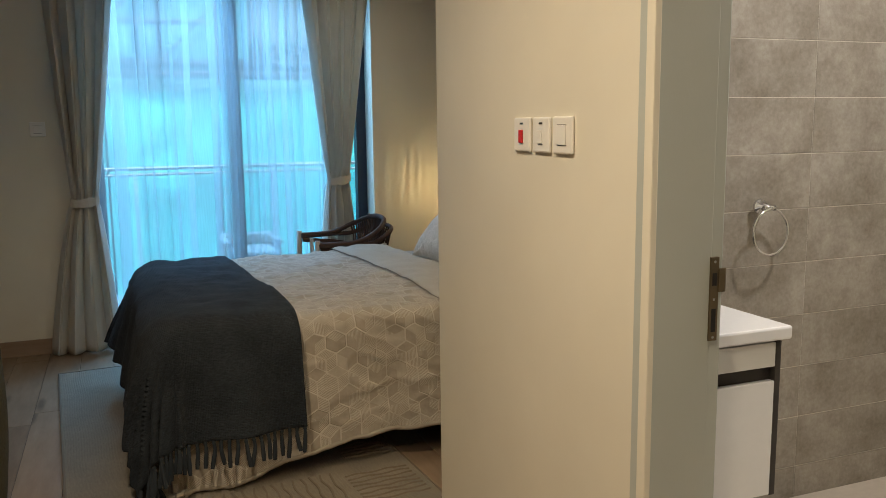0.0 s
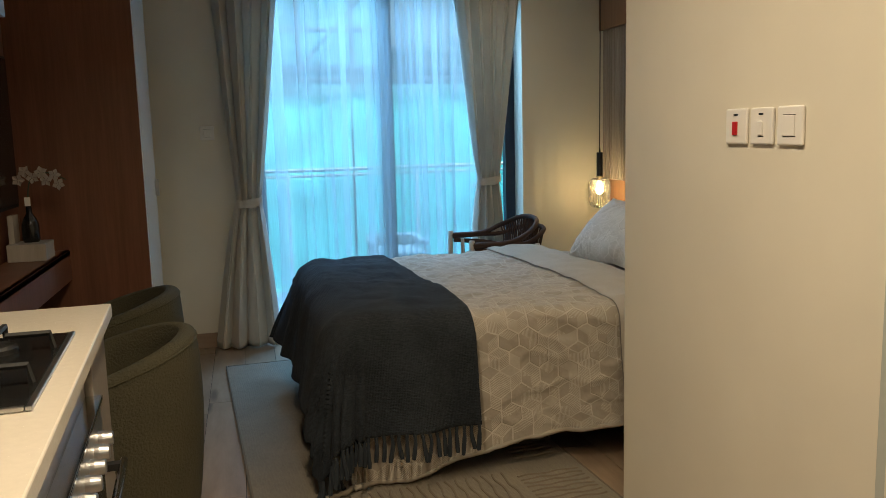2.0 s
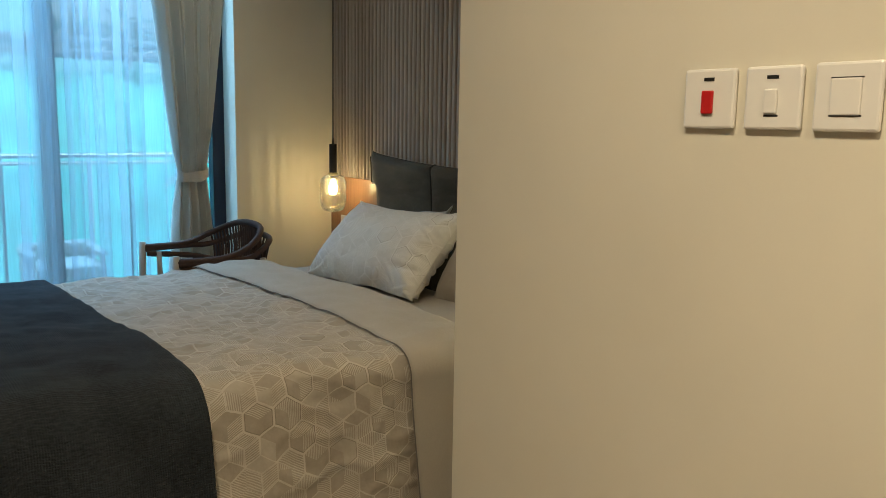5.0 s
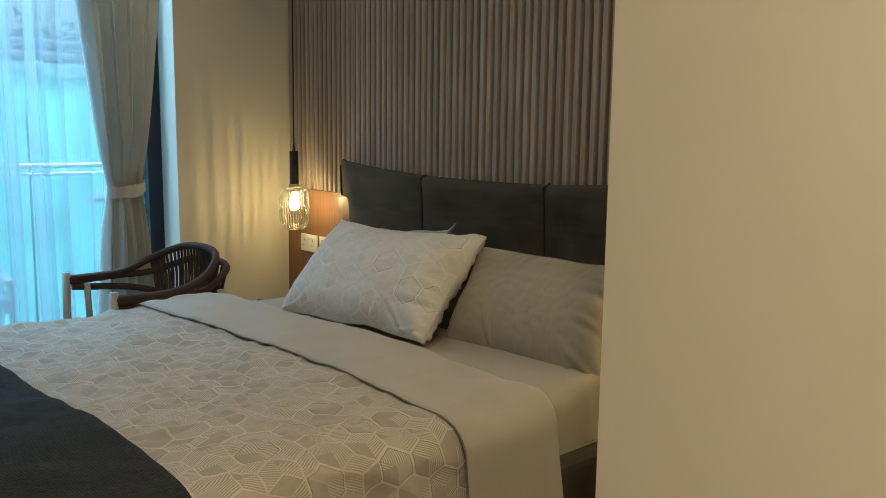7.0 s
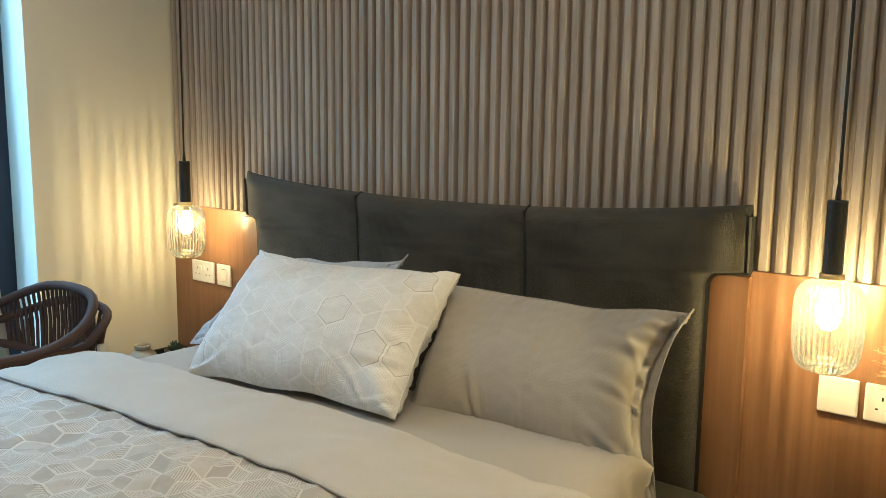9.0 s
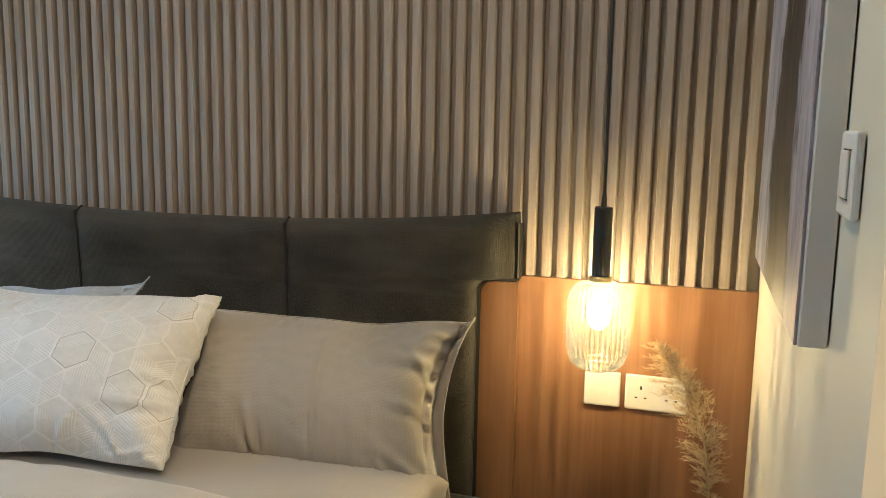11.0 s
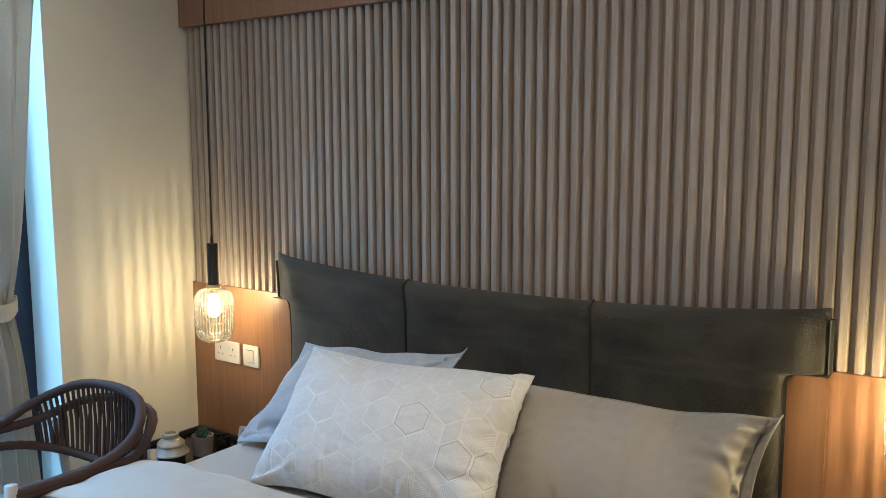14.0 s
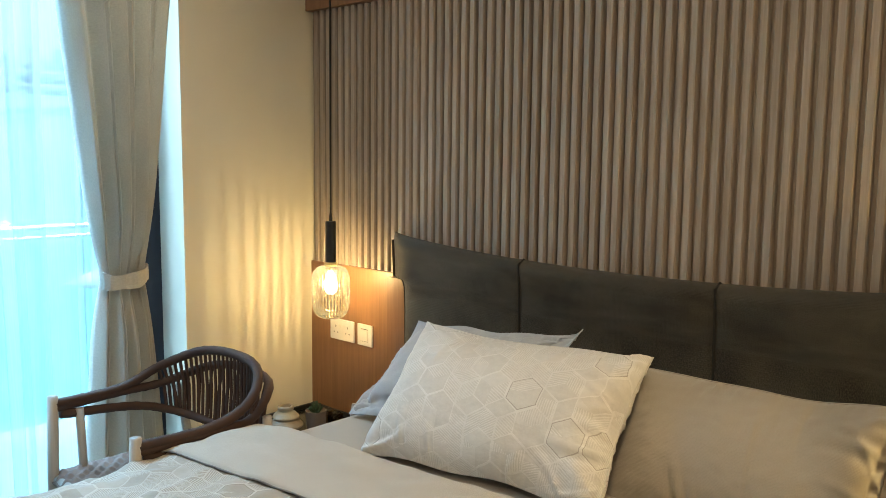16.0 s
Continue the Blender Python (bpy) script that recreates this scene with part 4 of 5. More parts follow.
def throw():
    t = group_of("throw_blanket", "slate woven throw with a fringe across the bed foot", "blanket")
    xs, ys = (-0.24, 0.74), (2.955, 5.11)

    def cloth_point(cx, cy):
        cx2 = cx - 0.05 * max(0.0, cy - 3.6) * max(0.0, (cx - 0.2) / 0.5)
        far = min(1.0, max(0.0, (cy - 4.1) / 0.9))
        p = drape(cx2, cy, DX0 - 0.005, DY0, DY1 + 0.02, 0.630 - 0.024 * far, ZF + 0.045, 0.17 + 0.20 * far * far, 0.100, 0.014, 15, 0.7)
        if cy < DY0:
            p.y -= min(0.040, 0.25 * (DY0 - cy))
        if cx2 < DX0:
            p.x -= min(0.040, 0.25 * (DX0 - cx2))
        return p

    def place(u, v):
        return cloth_point(xs[0] + (xs[1] - xs[0]) * u, ys[0] + (ys[1] - ys[0]) * v)
    part("weave", sheet(80, 150, place, lambda u, v: (xs[0] + (xs[1] - xs[0]) * u, ys[0] + (ys[1] - ys[0]) * v), -0.006), THROW, t, smooth=True)
    rnd = random.Random(4)
    for i in range(34):
        cx = xs[0] + 0.02 + (xs[1] - xs[0] - 0.03) * i / 33
        p, q = cloth_point(cx, ys[0]), cloth_point(cx, ys[0] + 0.04)
        d = (p - q).normalized()
        n = 0.10 + rnd.uniform(-0.012, 0.012)
        pts = [q + d * 0.035, p + d * n * 0.35 + Vector((rnd.uniform(-0.005, 0.005), -0.003, 0)), p + d * n + Vector((rnd.uniform(-0.012, 0.012), -0.004, 0))]
        for w in pts:
            w.z = max(w.z, ZF + 0.026)
        bm = tube(smooth_line(pts, 4), 0.0085, 6, taper=[0.7, 0.95, 0.75, 0.85, 1.0, 1.05, 1.1, 1.1, 0.9][:9])
        part("tassel", bm, THROW, t)
    return t


throw()


def stuffed(w, h, thick, flap, seed, slack=1.07):
    """Two sheets of cloth sewn round the edge and filled until they bulge; flap is the share of the width left empty past the filling."""
    nu, nv = 92, 58
    rnd = np.random.RandomState(seed)
    gx, gy = np.meshgrid(np.linspace(-w / 2, w / 2, nu + 1), np.linspace(-h / 2, h / 2, nv + 1), indexing="ij")
    P = np.zeros((2, nu + 1, nv + 1, 3))
    P[..., 0], P[..., 1] = gx, gy
    soft = rnd.normal(0, 1, (10, 8))
    bend = sum(soft[a, b] * np.cos((a + 1) * 2.1 * gx / w * 2 + a) * np.cos((b + 1) * 1.7 * gy / h * 2 + b) for a in range(10) for b in range(8)) * 0.0012
    P[0, ..., 2], P[1, ..., 2] = 0.006 + bend, -0.006 + bend
    lu, lv = slack * w / nu, slack * h / nv
    cut = int(round(nu * (1 - flap)))
    fill = np.ones((nu + 1, nv + 1))
    fill[cut:, :] = 0.0
    ax, ay = 2 * gx / w, 2 * gy / h
    rim = np.zeros((2, nu + 1, nv + 1, 3))
    wave = 0.5 * w * 0.012 * np.sin(4.3 * ay + seed) * (1 - ay ** 2), 0.5 * h * 0.022 * np.sin(5.1 * ax + 2 * seed) * (1 - ax ** 2)
    rim[..., 0] = gx * (1 - 0.055 * (1 - ay ** 2) * (1 + 1.4 * (ax > 0) * (flap > 0))) + wave[0]
    rim[..., 1] = gy * (1 - 0.075 * (1 - ax ** 2)) + wave[1]
    rim[..., 2] = 0.006 * np.sin(9 * ax + seed) * np.sin(7 * ay + 2 * seed)
    rim[0, ..., 2] += 0.0012
    rim[1, ..., 2] -= 0.0012
    ring = np.zeros((nu + 1, nv + 1), bool)
    ring[0], ring[-1], ring[:, 0], ring[:, -1] = True, True, True, True
    P[:] = rim + np.stack([np.zeros_like(gx), np.zeros_like(gx), bend], -1)
    old = P.copy()

    def sew():
        P[:, ring] = rim[:, ring]
        if flap:
            mid = P[:, cut].mean(axis=0)
            P[0, cut], P[1, cut] = mid + (0, 0, 0.002), mid - (0, 0, 0.002)

    def hold(A, B, rest):
        d = B - A
        n = np.sqrt((d * d).sum(-1, keepdims=True)) + 1e-9
        c = d * (0.5 * (1 - rest / n)) * np.where(n > rest, 1.0, 0.35)
        A += c
        B -= c
    for step in range(190):
        n0 = np.cross(np.gradient(P[0], axis=0), np.gradient(P[0], axis=1))
        n0 /= np.linalg.norm(n0, axis=-1, keepdims=True) + 1e-9
        n1 = np.cross(np.gradient(P[1], axis=1), np.gradient(P[1], axis=0))
        n1 /= np.linalg.norm(n1, axis=-1, keepdims=True) + 1e-9
        gap = np.percentile(P[0, ..., 2] - P[1, ..., 2], 92)
        press = (0.0022 * (1 - gap / thick) if gap < thick else -0.0004) * fill[..., None] * (1.0 - 0.3 * ay[..., None])
        now = P.copy()
        P += 0.86 * (P - old)
        old = now
        P[0] += press * n0
        P[1] += press * n1
        for k in range(6):
            for o in (0, 1):
                hold(P[:, o:nu:2], P[:, o + 1:nu + 1:2], lu)
                hold(P[:, :, o:nv:2], P[:, :, o + 1:nv + 1:2], lv)
            sew()
        mean = (P[:, :-2, 1:-1] + P[:, 2:, 1:-1] + P[:, 1:-1, :-2] + P[:, 1:-1, 2:]) / 4
        P[:, 1:-1, 1:-1] += 0.06 * (mean - P[:, 1:-1, 1:-1])
    return P, nu, nv


def pillow(label, mat, centre, wide, lean, w, h, thick, flap=0.0, seed=1, sag=0.0, curl=0.0, creases=14, crumple=1.0):
    """A soft pillow. wide: the way of its width; lean: the way of its height; sag lets one lower corner hang; curl turns the empty hem forward."""
    X, Y = Vector(wide).normalized(), Vector(lean).normalized()
    Z = X.cross(Y).normalized()
    Y = Z.cross(X).normalized()
    m = Matrix(((X.x, Y.x, Z.x, centre[0]), (X.y, Y.y, Z.y, centre[1]), (X.z, Y.z, Z.z, centre[2]), (0, 0, 0, 1)))
    P, nu, nv = stuffed(w, h, thick, flap, seed)
    rnd = random.Random(seed)
    lines = []
    for k in range(creases):
        if k % 3 == 0:
            pa, pb = rnd.choice((-0.97, 0.97, 0.97)), rnd.choice((-0.95, 0.95))
            ang = math.atan2(-pb * h, -pa * w) + rnd.uniform(-0.5, 0.5)
        elif k % 3 == 1:
            pa, pb = (1 - 2 * flap) - 0.02, rnd.uniform(-0.85, 0.85)
            ang = math.pi + rnd.uniform(-0.6, 0.6)
        else:
            pa, pb = rnd.uniform(-0.85, 0.85), rnd.choice((-0.97, -0.97, 0.97))
            ang = -math.copysign(math.pi / 2, pb) + rnd.uniform(-0.55, 0.55)
        lines.append((pa, pb, math.cos(ang), math.sin(ang), rnd.uniform(0.18, 0.55), rnd.uniform(0.016, 0.034), rnd.uniform(0.5, 1.0), rnd.uniform(-0.7, 0.7)))

    def folds(a, b):
        """Pinched creases that run in from the seams, and a fine gathering along them."""
        d = 0.0
        for pa, pb, c, s, ln, wd, am, bow in lines:
            da, db = a - pa, (b - pb) * h / w
            along = da * c + db * s
            if along < -0.03 or along > ln:
                continue
            q = along / ln
            across = (-da * s + db * c - bow * along * along) / (wd * (0.6 + 1.3 * q))
            if abs(across) < 4:
                d += am * (1 - q) ** 0.8 * min(1.0, (q + 0.06) * 9) * (math.exp(-across * across) - 0.7 * math.exp(-(across - 1.4) ** 2) - 0.25 * math.exp(-(across + 1.7) ** 2))
        e, g = 1 - abs(a), 1 - abs(b)
        gather = math.exp(-g * h / 2 / 0.022) * math.sin(w * 95 * a + 4 * wobble(a * 5, 0, seed)) * (0.5 + wobble(a * 3, b, seed + 2))
        gather += math.exp(-e * w / 2 / 0.026) * math.sin(h * 90 * b + 4 * wobble(b * 5, 3, seed)) * (0.5 + wobble(b * 3, a, seed + 7))
        return 0.0075 * crumple * d + 0.0045 * crumple * gather + 0.004 * wobble(a * 3.1, b * 2.3, seed) + 0.0012 * crumple * wobble(a * 13, b * 9, seed)

    def side(k):
        def place(u, v):
            i, j = int(round(u * nu)), int(round(v * nv))
            if k:
                i = nu - i
            p = Vector(P[k, i, j])
            a, b = 2 * i / nu - 1, 2 * j / nv - 1
            free = min(1.0, 14 * (1 - abs(a))) * min(1.0, 10 * (1 - abs(b)))
            p.z += (-1 if k else 1) * free * folds(a, b)
            drop = sag * max(0.0, a) ** 3 * max(0.0, 0.3 - b) ** 1.5
            hemmed = max(0.0, (a - 1 + 2 * flap) / (2 * flap)) if flap else 0.0
            return Vector((p.x - drop * X.z - 0.35 * curl * hemmed ** 2, p.y - drop * Y.z, p.z - drop * Z.z + curl * hemmed ** 2 * (0.5 + 0.5 * b)))
        return place
    t = group_of("pillow", label, "pillow", "pillows on the bed", m)
    bm = sheet(nu, nv, side(0), lambda u, v: (u * w, v * h))
    sheet(nu, nv, side(1), lambda u, v: (u * w, v * h), bm=bm)
    bmesh.ops.remove_doubles(bm, verts=bm.verts, dist=0.0002)
    cushion = part("cushion", bm, mat, t, smooth=True)
    rim = [side(0)(i / nu, 1.0) for i in range(nu + 1)] + [side(0)(1.0, 1 - j / nv) for j in range(1, nv + 1)]
    part("seam", tube(rim, 0.0022, 5), mat, cushion, smooth=True)
    return t


pillow("pale patterned pillow leaning in front of the others", SHAM, (1.890, 4.400, 0.746), (0.0915, -0.6875, 0.006), (0.69, 0.18, 0.70), 0.715, 0.44, 0.215, 0.0, 3, 0.0, 0.0, 30, 1.8)
pillow("plain taupe pillow leaning on the charcoal headboard", GREYLINEN, (2.085, 3.795, 0.700), (0.05, -0.66, 0.012), (0.55, 0.02, 0.83), 0.715, 0.385, 0.18, 0.055, 5, 0.095, 0.035, 26, 2.0)
pillow("plain pale grey-blue pillow behind the patterned one", BLUELINEN, (2.065, 4.690, 0.738), (0.002, -0.675, 0.060), (0.36, 0.09, 0.25), 0.69, 0.42, 0.12, 0.08, 8, 0.0, 0.02, 18, 1.6)


# ---- rug ----
def rug():
    m = pose(0.47, 4.02, ZF + 0.002, 0, 0, 3.9)
    t = group_of("rug", "cream wool rug with uneven dark lines under the bed", "rug", at=m)
    w, l = 0.65, 1.30

    def place(u, v):
        return (-w + 2 * w * u + 0.003 * math.sin(25 * v), -l + 2 * l * v + 0.003 * math.sin(31 * u), 0.009 + 0.0012 * wobble(u * 20, v * 30, 2))
    part("rug_field", sheet(40, 60, place, lambda u, v: (2 * w * u, 2 * l * v), -0.004), RUGM, t)
    rnd = random.Random(8)
    for bx, by, nx, ln, turn in ((-0.30, -1.06, 17, 0.34, 0), (0.36, -1.02, 8, 0.26, 1), (0.42, -0.60, 6, 0.2, 1)):
        for k in range(nx):
            pts = []
            for q in range(7):
                s = q / 6 * ln
                jig = 0.006 * math.sin(q * 2.1 + k * 1.7)
                pts.append((bx + s, by + k * 0.035 + jig, 0.0125) if turn else (bx + k * 0.038 + jig, by + s, 0.0125))
            part("line", tube(smooth_line(pts, 2), 0.0055, 5), RUGLINE, t)
    part("binding", tube([(-w, -l, 0.009), (-w, l, 0.009), (w, l, 0.009), (w, -l, 0.009), (-w, -l, 0.009)], 0.007, 6), RUGLINE, t, "dark edge binding")
    return t


rug()

# ---- bathroom door and fittings ----
def door_frame():
    t = tagged(new("door_1"), "grey painted door frame of the bathroom", "door frame", kind="structure")
    part("jamb", box(1.112, 1.270, 1.608, 1.66, ZF, 2.1, 0.003), TRIM, t)
    part("architrave", box(1.108, 1.1245, 1.602, 1.631, ZF, 2.16, 0.003), WALL, t, "cream architrave strip")
    # A flat strip on the wall face; its tan stands for a groove's shade.
    part("gap_shade_strip", box(1.1225, 1.1245, 1.6315, 1.661, ZF, 2.16), GAP_SHADE, t, "flat tan strip coloured as the shaded joint beside the frame")
    part("rebate", box(1.270, 1.302, 1.613, 1.68, ZF, 2.1, 0.003), TRIM, t)
    part("head", box(1.112, 1.270, 0.76, 1.608, 2.06, 2.1), TRIM, t)
    part("hinge_jamb", box(1.112, 1.270, 0.76, 0.80, ZF, 2.06), TRIM, t)
    bm = box(1.264, 1.286, 1.6045, 1.6135, 0.885, 1.066, 0.001)
    box(1.284, 1.303, 1.602, 1.6055, 0.990, 1.042, 0.002, bm=bm)
    part("strike_plate", bm, DULLBRASS, t, "aged brass strike plate")
    part("latch_hole", box(1.269, 1.280, 1.6038, 1.6046, 1.005, 1.032), BLACK, t)
    part("bolt_hole", box(1.269, 1.280, 1.6038, 1.6046, 0.905, 0.955), BLACK, t)
    for z in (0.893, 0.975, 1.056):
        part("screw", lathe([(0, 0), (0.003, 0), (0.003, 0.001), (0, 0.001)], 8, at=(0, 0, 0)), STEEL, t, at=pose(1.2745, 1.6045, z, 90))
    return t


door_frame()


def vanity():
    t = group_of("vanity_unit", "white wall-hung vanity with a ceramic basin top", "vanity")
    x0, x1, y0, y1 = 1.298, 1.688, 1.835, 2.425
    part("body", box(x0, x1, y0 + 0.02, y1, 0.365, 0.785), DARKEDGE, t, "dark carcass with a black side edge")
    part("side_panel", box(x1 - 0.018, x1, y0, y0 + 0.0195, 0.365, 0.785, 0.001), DARKEDGE, t, "dark side edge")
    part("drawer_front", box(x0, x1 - 0.018, y0, y0 + 0.019, 0.718, 0.783, 0.002), WHITEGLOSS, t)
    part("door", box(x0, x1 - 0.018, y0, y0 + 0.019, 0.367, 0.680, 0.002), WHITEGLOSS, t)
    bm = bmesh.new()
    ring = box(x0, 1.704, 1.815, y1, 0.792, 0.828, 0.006, bm=bm)
    part("basin_top", bm, WHITEGLOSS, t, "glossy white ceramic basin")
    part("basin_bowl", lathe([(0.0, 0.8285), (0.10, 0.8295), (0.13, 0.8335), (0.135, 0.829)], 32, at=(1.52, 2.13, 0)), WHITEGLOSS, t, smooth=True)
    return t


vanity()


def towel_ring():
    t = group_of("towel_ring", "chrome towel ring on the grey tiles", "towel ring", at=pose(2.130, 2.424, 1.060))
    part("rose", lathe([(0, 0), (0.026, 0), (0.027, 0.004), (0.024, 0.012), (0.012, 0.016), (0.011, 0.045), (0, 0.046)], 24), CHROME, t, smooth=True, at=pose(0, 0, 0, 90))
    part("clip", lathe([(0, -0.022), (0.010, -0.022), (0.011, 0.0), (0.010, 0.022), (0, 0.022)], 16), CHROME, t, smooth=True, at=pose(0.005, -0.042, -0.002, 0, 90, 0))
    pts = [(0.008 + 0.078 * math.cos(a), -0.044 - 0.012 * math.sin(a / 2), -0.080 + 0.078 * math.sin(a)) for a in [math.pi / 2 + 2 * math.pi * i / 48 for i in range(49)]]
    part("ring", tube(pts, 0.0045, 8), CHROME, t, smooth=True)
    return t


towel_ring()


# ---- painting on the bathroom wall ----
def canvas_paint():
    """Thick abstract paint: a ragged dark fall down the middle, an ochre streak, greys to both sides."""
    m, nt, b = material("abstract_paint")
    M = lambda op, a, c=None, clamp=False: math_node(nt, op, a, c, clamp)
    sep = nt.nodes.new("ShaderNodeSeparateXYZ")
    nt.links.new(coords(nt), sep.inputs[0])
    broad = noise_tex(nt, coords(nt, (4, 4, 2.2)), 1.5, 7, 0.7)
    dabs = noise_tex(nt, coords(nt, (26, 26, 7)), 1.0, 6, 0.72)
    along = M("ADD", sep.outputs[0], M("MULTIPLY", M("SUBTRACT", broad, 0.5), 0.55))
    fall = M("SUBTRACT", 1.0, M("MULTIPLY", M("ABSOLUTE", M("SUBTRACT", along, 1.66)), 4.3), True)
    dark = ramp(nt, M("ADD", fall, M("MULTIPLY", M("SUBTRACT", dabs, 0.5), 0.9)), [(0.22, (0, 0, 0)), (0.42, (1, 1, 1))])
    greys = ramp(nt, M("ADD", M("MULTIPLY", dabs, 0.6), M("MULTIPLY", broad, 0.4)), [(0.36, (0.13, 0.12, 0.16)), (0.48, (0.30, 0.29, 0.35)), (0.60, (0.44, 0.43, 0.48)), (0.74, (0.58, 0.57, 0.58))])
    mix = nt.nodes.new("ShaderNodeMix")
    mix.data_type = "RGBA"
    nt.links.new(dark, mix.inputs["Factor"])
    nt.links.new(greys, mix.inputs["A"])
    nt.links.new(ramp(nt, dabs, [(0.35, (0.012, 0.010, 0.010)), (0.7, (0.075, 0.055, 0.045))]), mix.inputs["B"])
    line = M("SUBTRACT", 1.0, M("MULTIPLY", M("ABSOLUTE", M("SUBTRACT", M("ADD", sep.outputs[0], M("MULTIPLY", M("SUBTRACT", broad, 0.5), 0.12)), 1.69)), 34.0), True)
    upper = M("MULTIPLY", M("SUBTRACT", sep.outputs[2], 1.42), 6.0, True)
    streak = ramp(nt, M("MULTIPLY", M("ADD", line, M("MULTIPLY", M("SUBTRACT", dabs, 0.5), 0.8)), upper), [(0.3, (0, 0, 0)), (0.45, (1, 1, 1))])
    mix2 = nt.nodes.new("ShaderNodeMix")
    mix2.data_type = "RGBA"
    nt.links.new(streak, mix2.inputs["Factor"])
    nt.links.new(mix.outputs["Result"], mix2.inputs["A"])
    mix2.inputs["B"].default_value = (0.34, 0.235, 0.12, 1)
    nt.links.new(mix2.outputs["Result"], b.inputs["Base Color"])
    b.inputs["Roughness"].default_value = 0.5
    bump(nt, b, dabs, 0.7, 0.004)
    return m


def painting():
    t = group_of("painting", "abstract canvas in greys, black and ochre on the wall", "painting")
    x0, x1, z0, z1 = 1.36, 2.06, 1.085, 2.05
    part("canvas_edge", box(x0, x1, YB + 0.002, YB + 0.034, z0, z1, 0.003), CEIL, t, "pale wrapped canvas edge")
    part("painted_face", box(x0 + 0.002, x1 - 0.002, YB + 0.0345, YB + 0.0375, z0 + 0.002, z1 - 0.002), canvas_paint(), t, "thick abstract brushwork")
    return t


painting()


# ---- bedside tables and what stands on them ----
def bedside_table(y0, y1, label):
    t = group_of("bedside_table", label, "bedside table", "bedside tables")
    x0, x1, z = 1.90, XE - 0.004, 0.325
    part("top", box(x0, x1, y0, y1, z - 0.022, z, 0.003), BLACKGLOSS, t)
    bm = box(x0, x1, y1 - 0.014, y1, z, z + 0.018, 0.002)
    part("back_rim", bm, BLACK, t)
    part("side_rim", box(x1 - 0.014, x1, y0, y1 - 0.015, z, z + 0.018, 0.002), BLACK, t)
    part("drawer_box", box(x0 + 0.02, x1, y0 + 0.015, y1 - 0.015, 0.17, z - 0.022), BLACK, t)
    part("drawer_front", box(x0 + 0.004, x0 + 0.02, y0 + 0.012, y1 - 0.012, 0.175, z - 0.026, 0.002), BLACK, t)
    for x in (x0 + 0.04, x1 - 0.04):
        for y in (y0 + 0.04, y1 - 0.04):
            part("leg", box(x - 0.012, x + 0.012, y - 0.012, y + 0.012, ZF, 0.17), BLACK, t)
    return t


bedside_table(5.30, YN - 0.02, "low black lacquered bedside table in the corner")
bedside_table(2.845, 3.36, "low black lacquered bedside table under the pendant")


def vessel():
    t = group_of("ceramic_jar", "cream ceramic stacked jar with a lid on the table", "jar", at=Matrix.Translation((2.085, 5.62, 0.325)))
    part("base", lathe([(0, 0), (0.05, 0), (0.052, 0.03), (0, 0.03)], 28), BLACK, t, "dark base")
    part("body", lathe([(0.04, 0.03), (0.064, 0.031), (0.067, 0.033), (0.067, 0.038), (0.064, 0.041), (0.050, 0.058), (0.045, 0.064), (0.0, 0.064)], 32), CERAMIC, t)
    part("lid", lathe([(0.030, 0.064), (0.050, 0.065), (0.052, 0.068), (0.050, 0.073), (0.040, 0.084), (0.028, 0.092), (0.026, 0.096), (0.031, 0.098), (0.032, 0.108), (0.029, 0.111), (0.022, 0.110), (0.020, 0.100), (0.0, 0.099)], 32), CERAMIC, t)
    return t


vessel()


def succulent():
    rnd = random.Random(6)
    t = group_of("potted_succulent", "small green succulent in a stone-coloured pot", "plant", at=Matrix.Translation((2.204, 5.584, 0.325)))
    part("pot", lathe([(0, 0), (0.036, 0), (0.042, 0.075), (0.038, 0.075), (0.034, 0.064), (0, 0.064)], 28), GREYROPE, t, smooth=False)
    for k in range(16):
        a, tilt = k * 2.4, 0.10 + 0.05 * k
        ln = 0.064 - 0.0014 * k
        d = Vector((math.cos(a) * math.sin(tilt), math.sin(a) * math.sin(tilt), math.cos(tilt)))
        p = Vector((0, 0, 0.062))
        part("leaf", tube([p + d * ln * s + Vector((0, 0, -0.012 * s * s)) for s in (0, 0.35, 0.7, 1.0)], 0.0085, 6, taper=[0.8, 1.0, 0.75, 0.1]), LEAF, t, smooth=True)
    return t


succulent()


def tumbler():
    t = group_of("glass_tumbler", "small clear glass on the bedside table", "glass", at=Matrix.Translation((2.272, 5.548, 0.325)))
    part("wall", lathe([(0.028, 0), (0.031, 0.058), (0.029, 0.058), (0.026, 0.004), (0, 0.004)], 28), CLEAR, t, smooth=True)
    return t


tumbler()


def photo_frame():
    t = group_of("photo_frame", "small pale photo frame beside the pillow", "photo frame", at=pose(2.255, 5.39, 0.3265, -16, 0, -78))
    bm = box(-0.05, 0.05, -0.008, 0.008, 0, 0.012, 0.001)
    for b in ((-0.05, 0.05, -0.008, 0.008, 0.108, 0.12), (-0.05, -0.038, -0.008, 0.008, 0.012, 0.108), (0.038, 0.05, -0.008, 0.008, 0.012, 0.108)):
        box(*b, 0.001, bm=bm)
    part("frame", bm, PALEWOOD, t)
    part("picture", box(-0.038, 0.038, -0.003, 0.003, 0.012, 0.108), CABINET, t)
    return t


photo_frame()


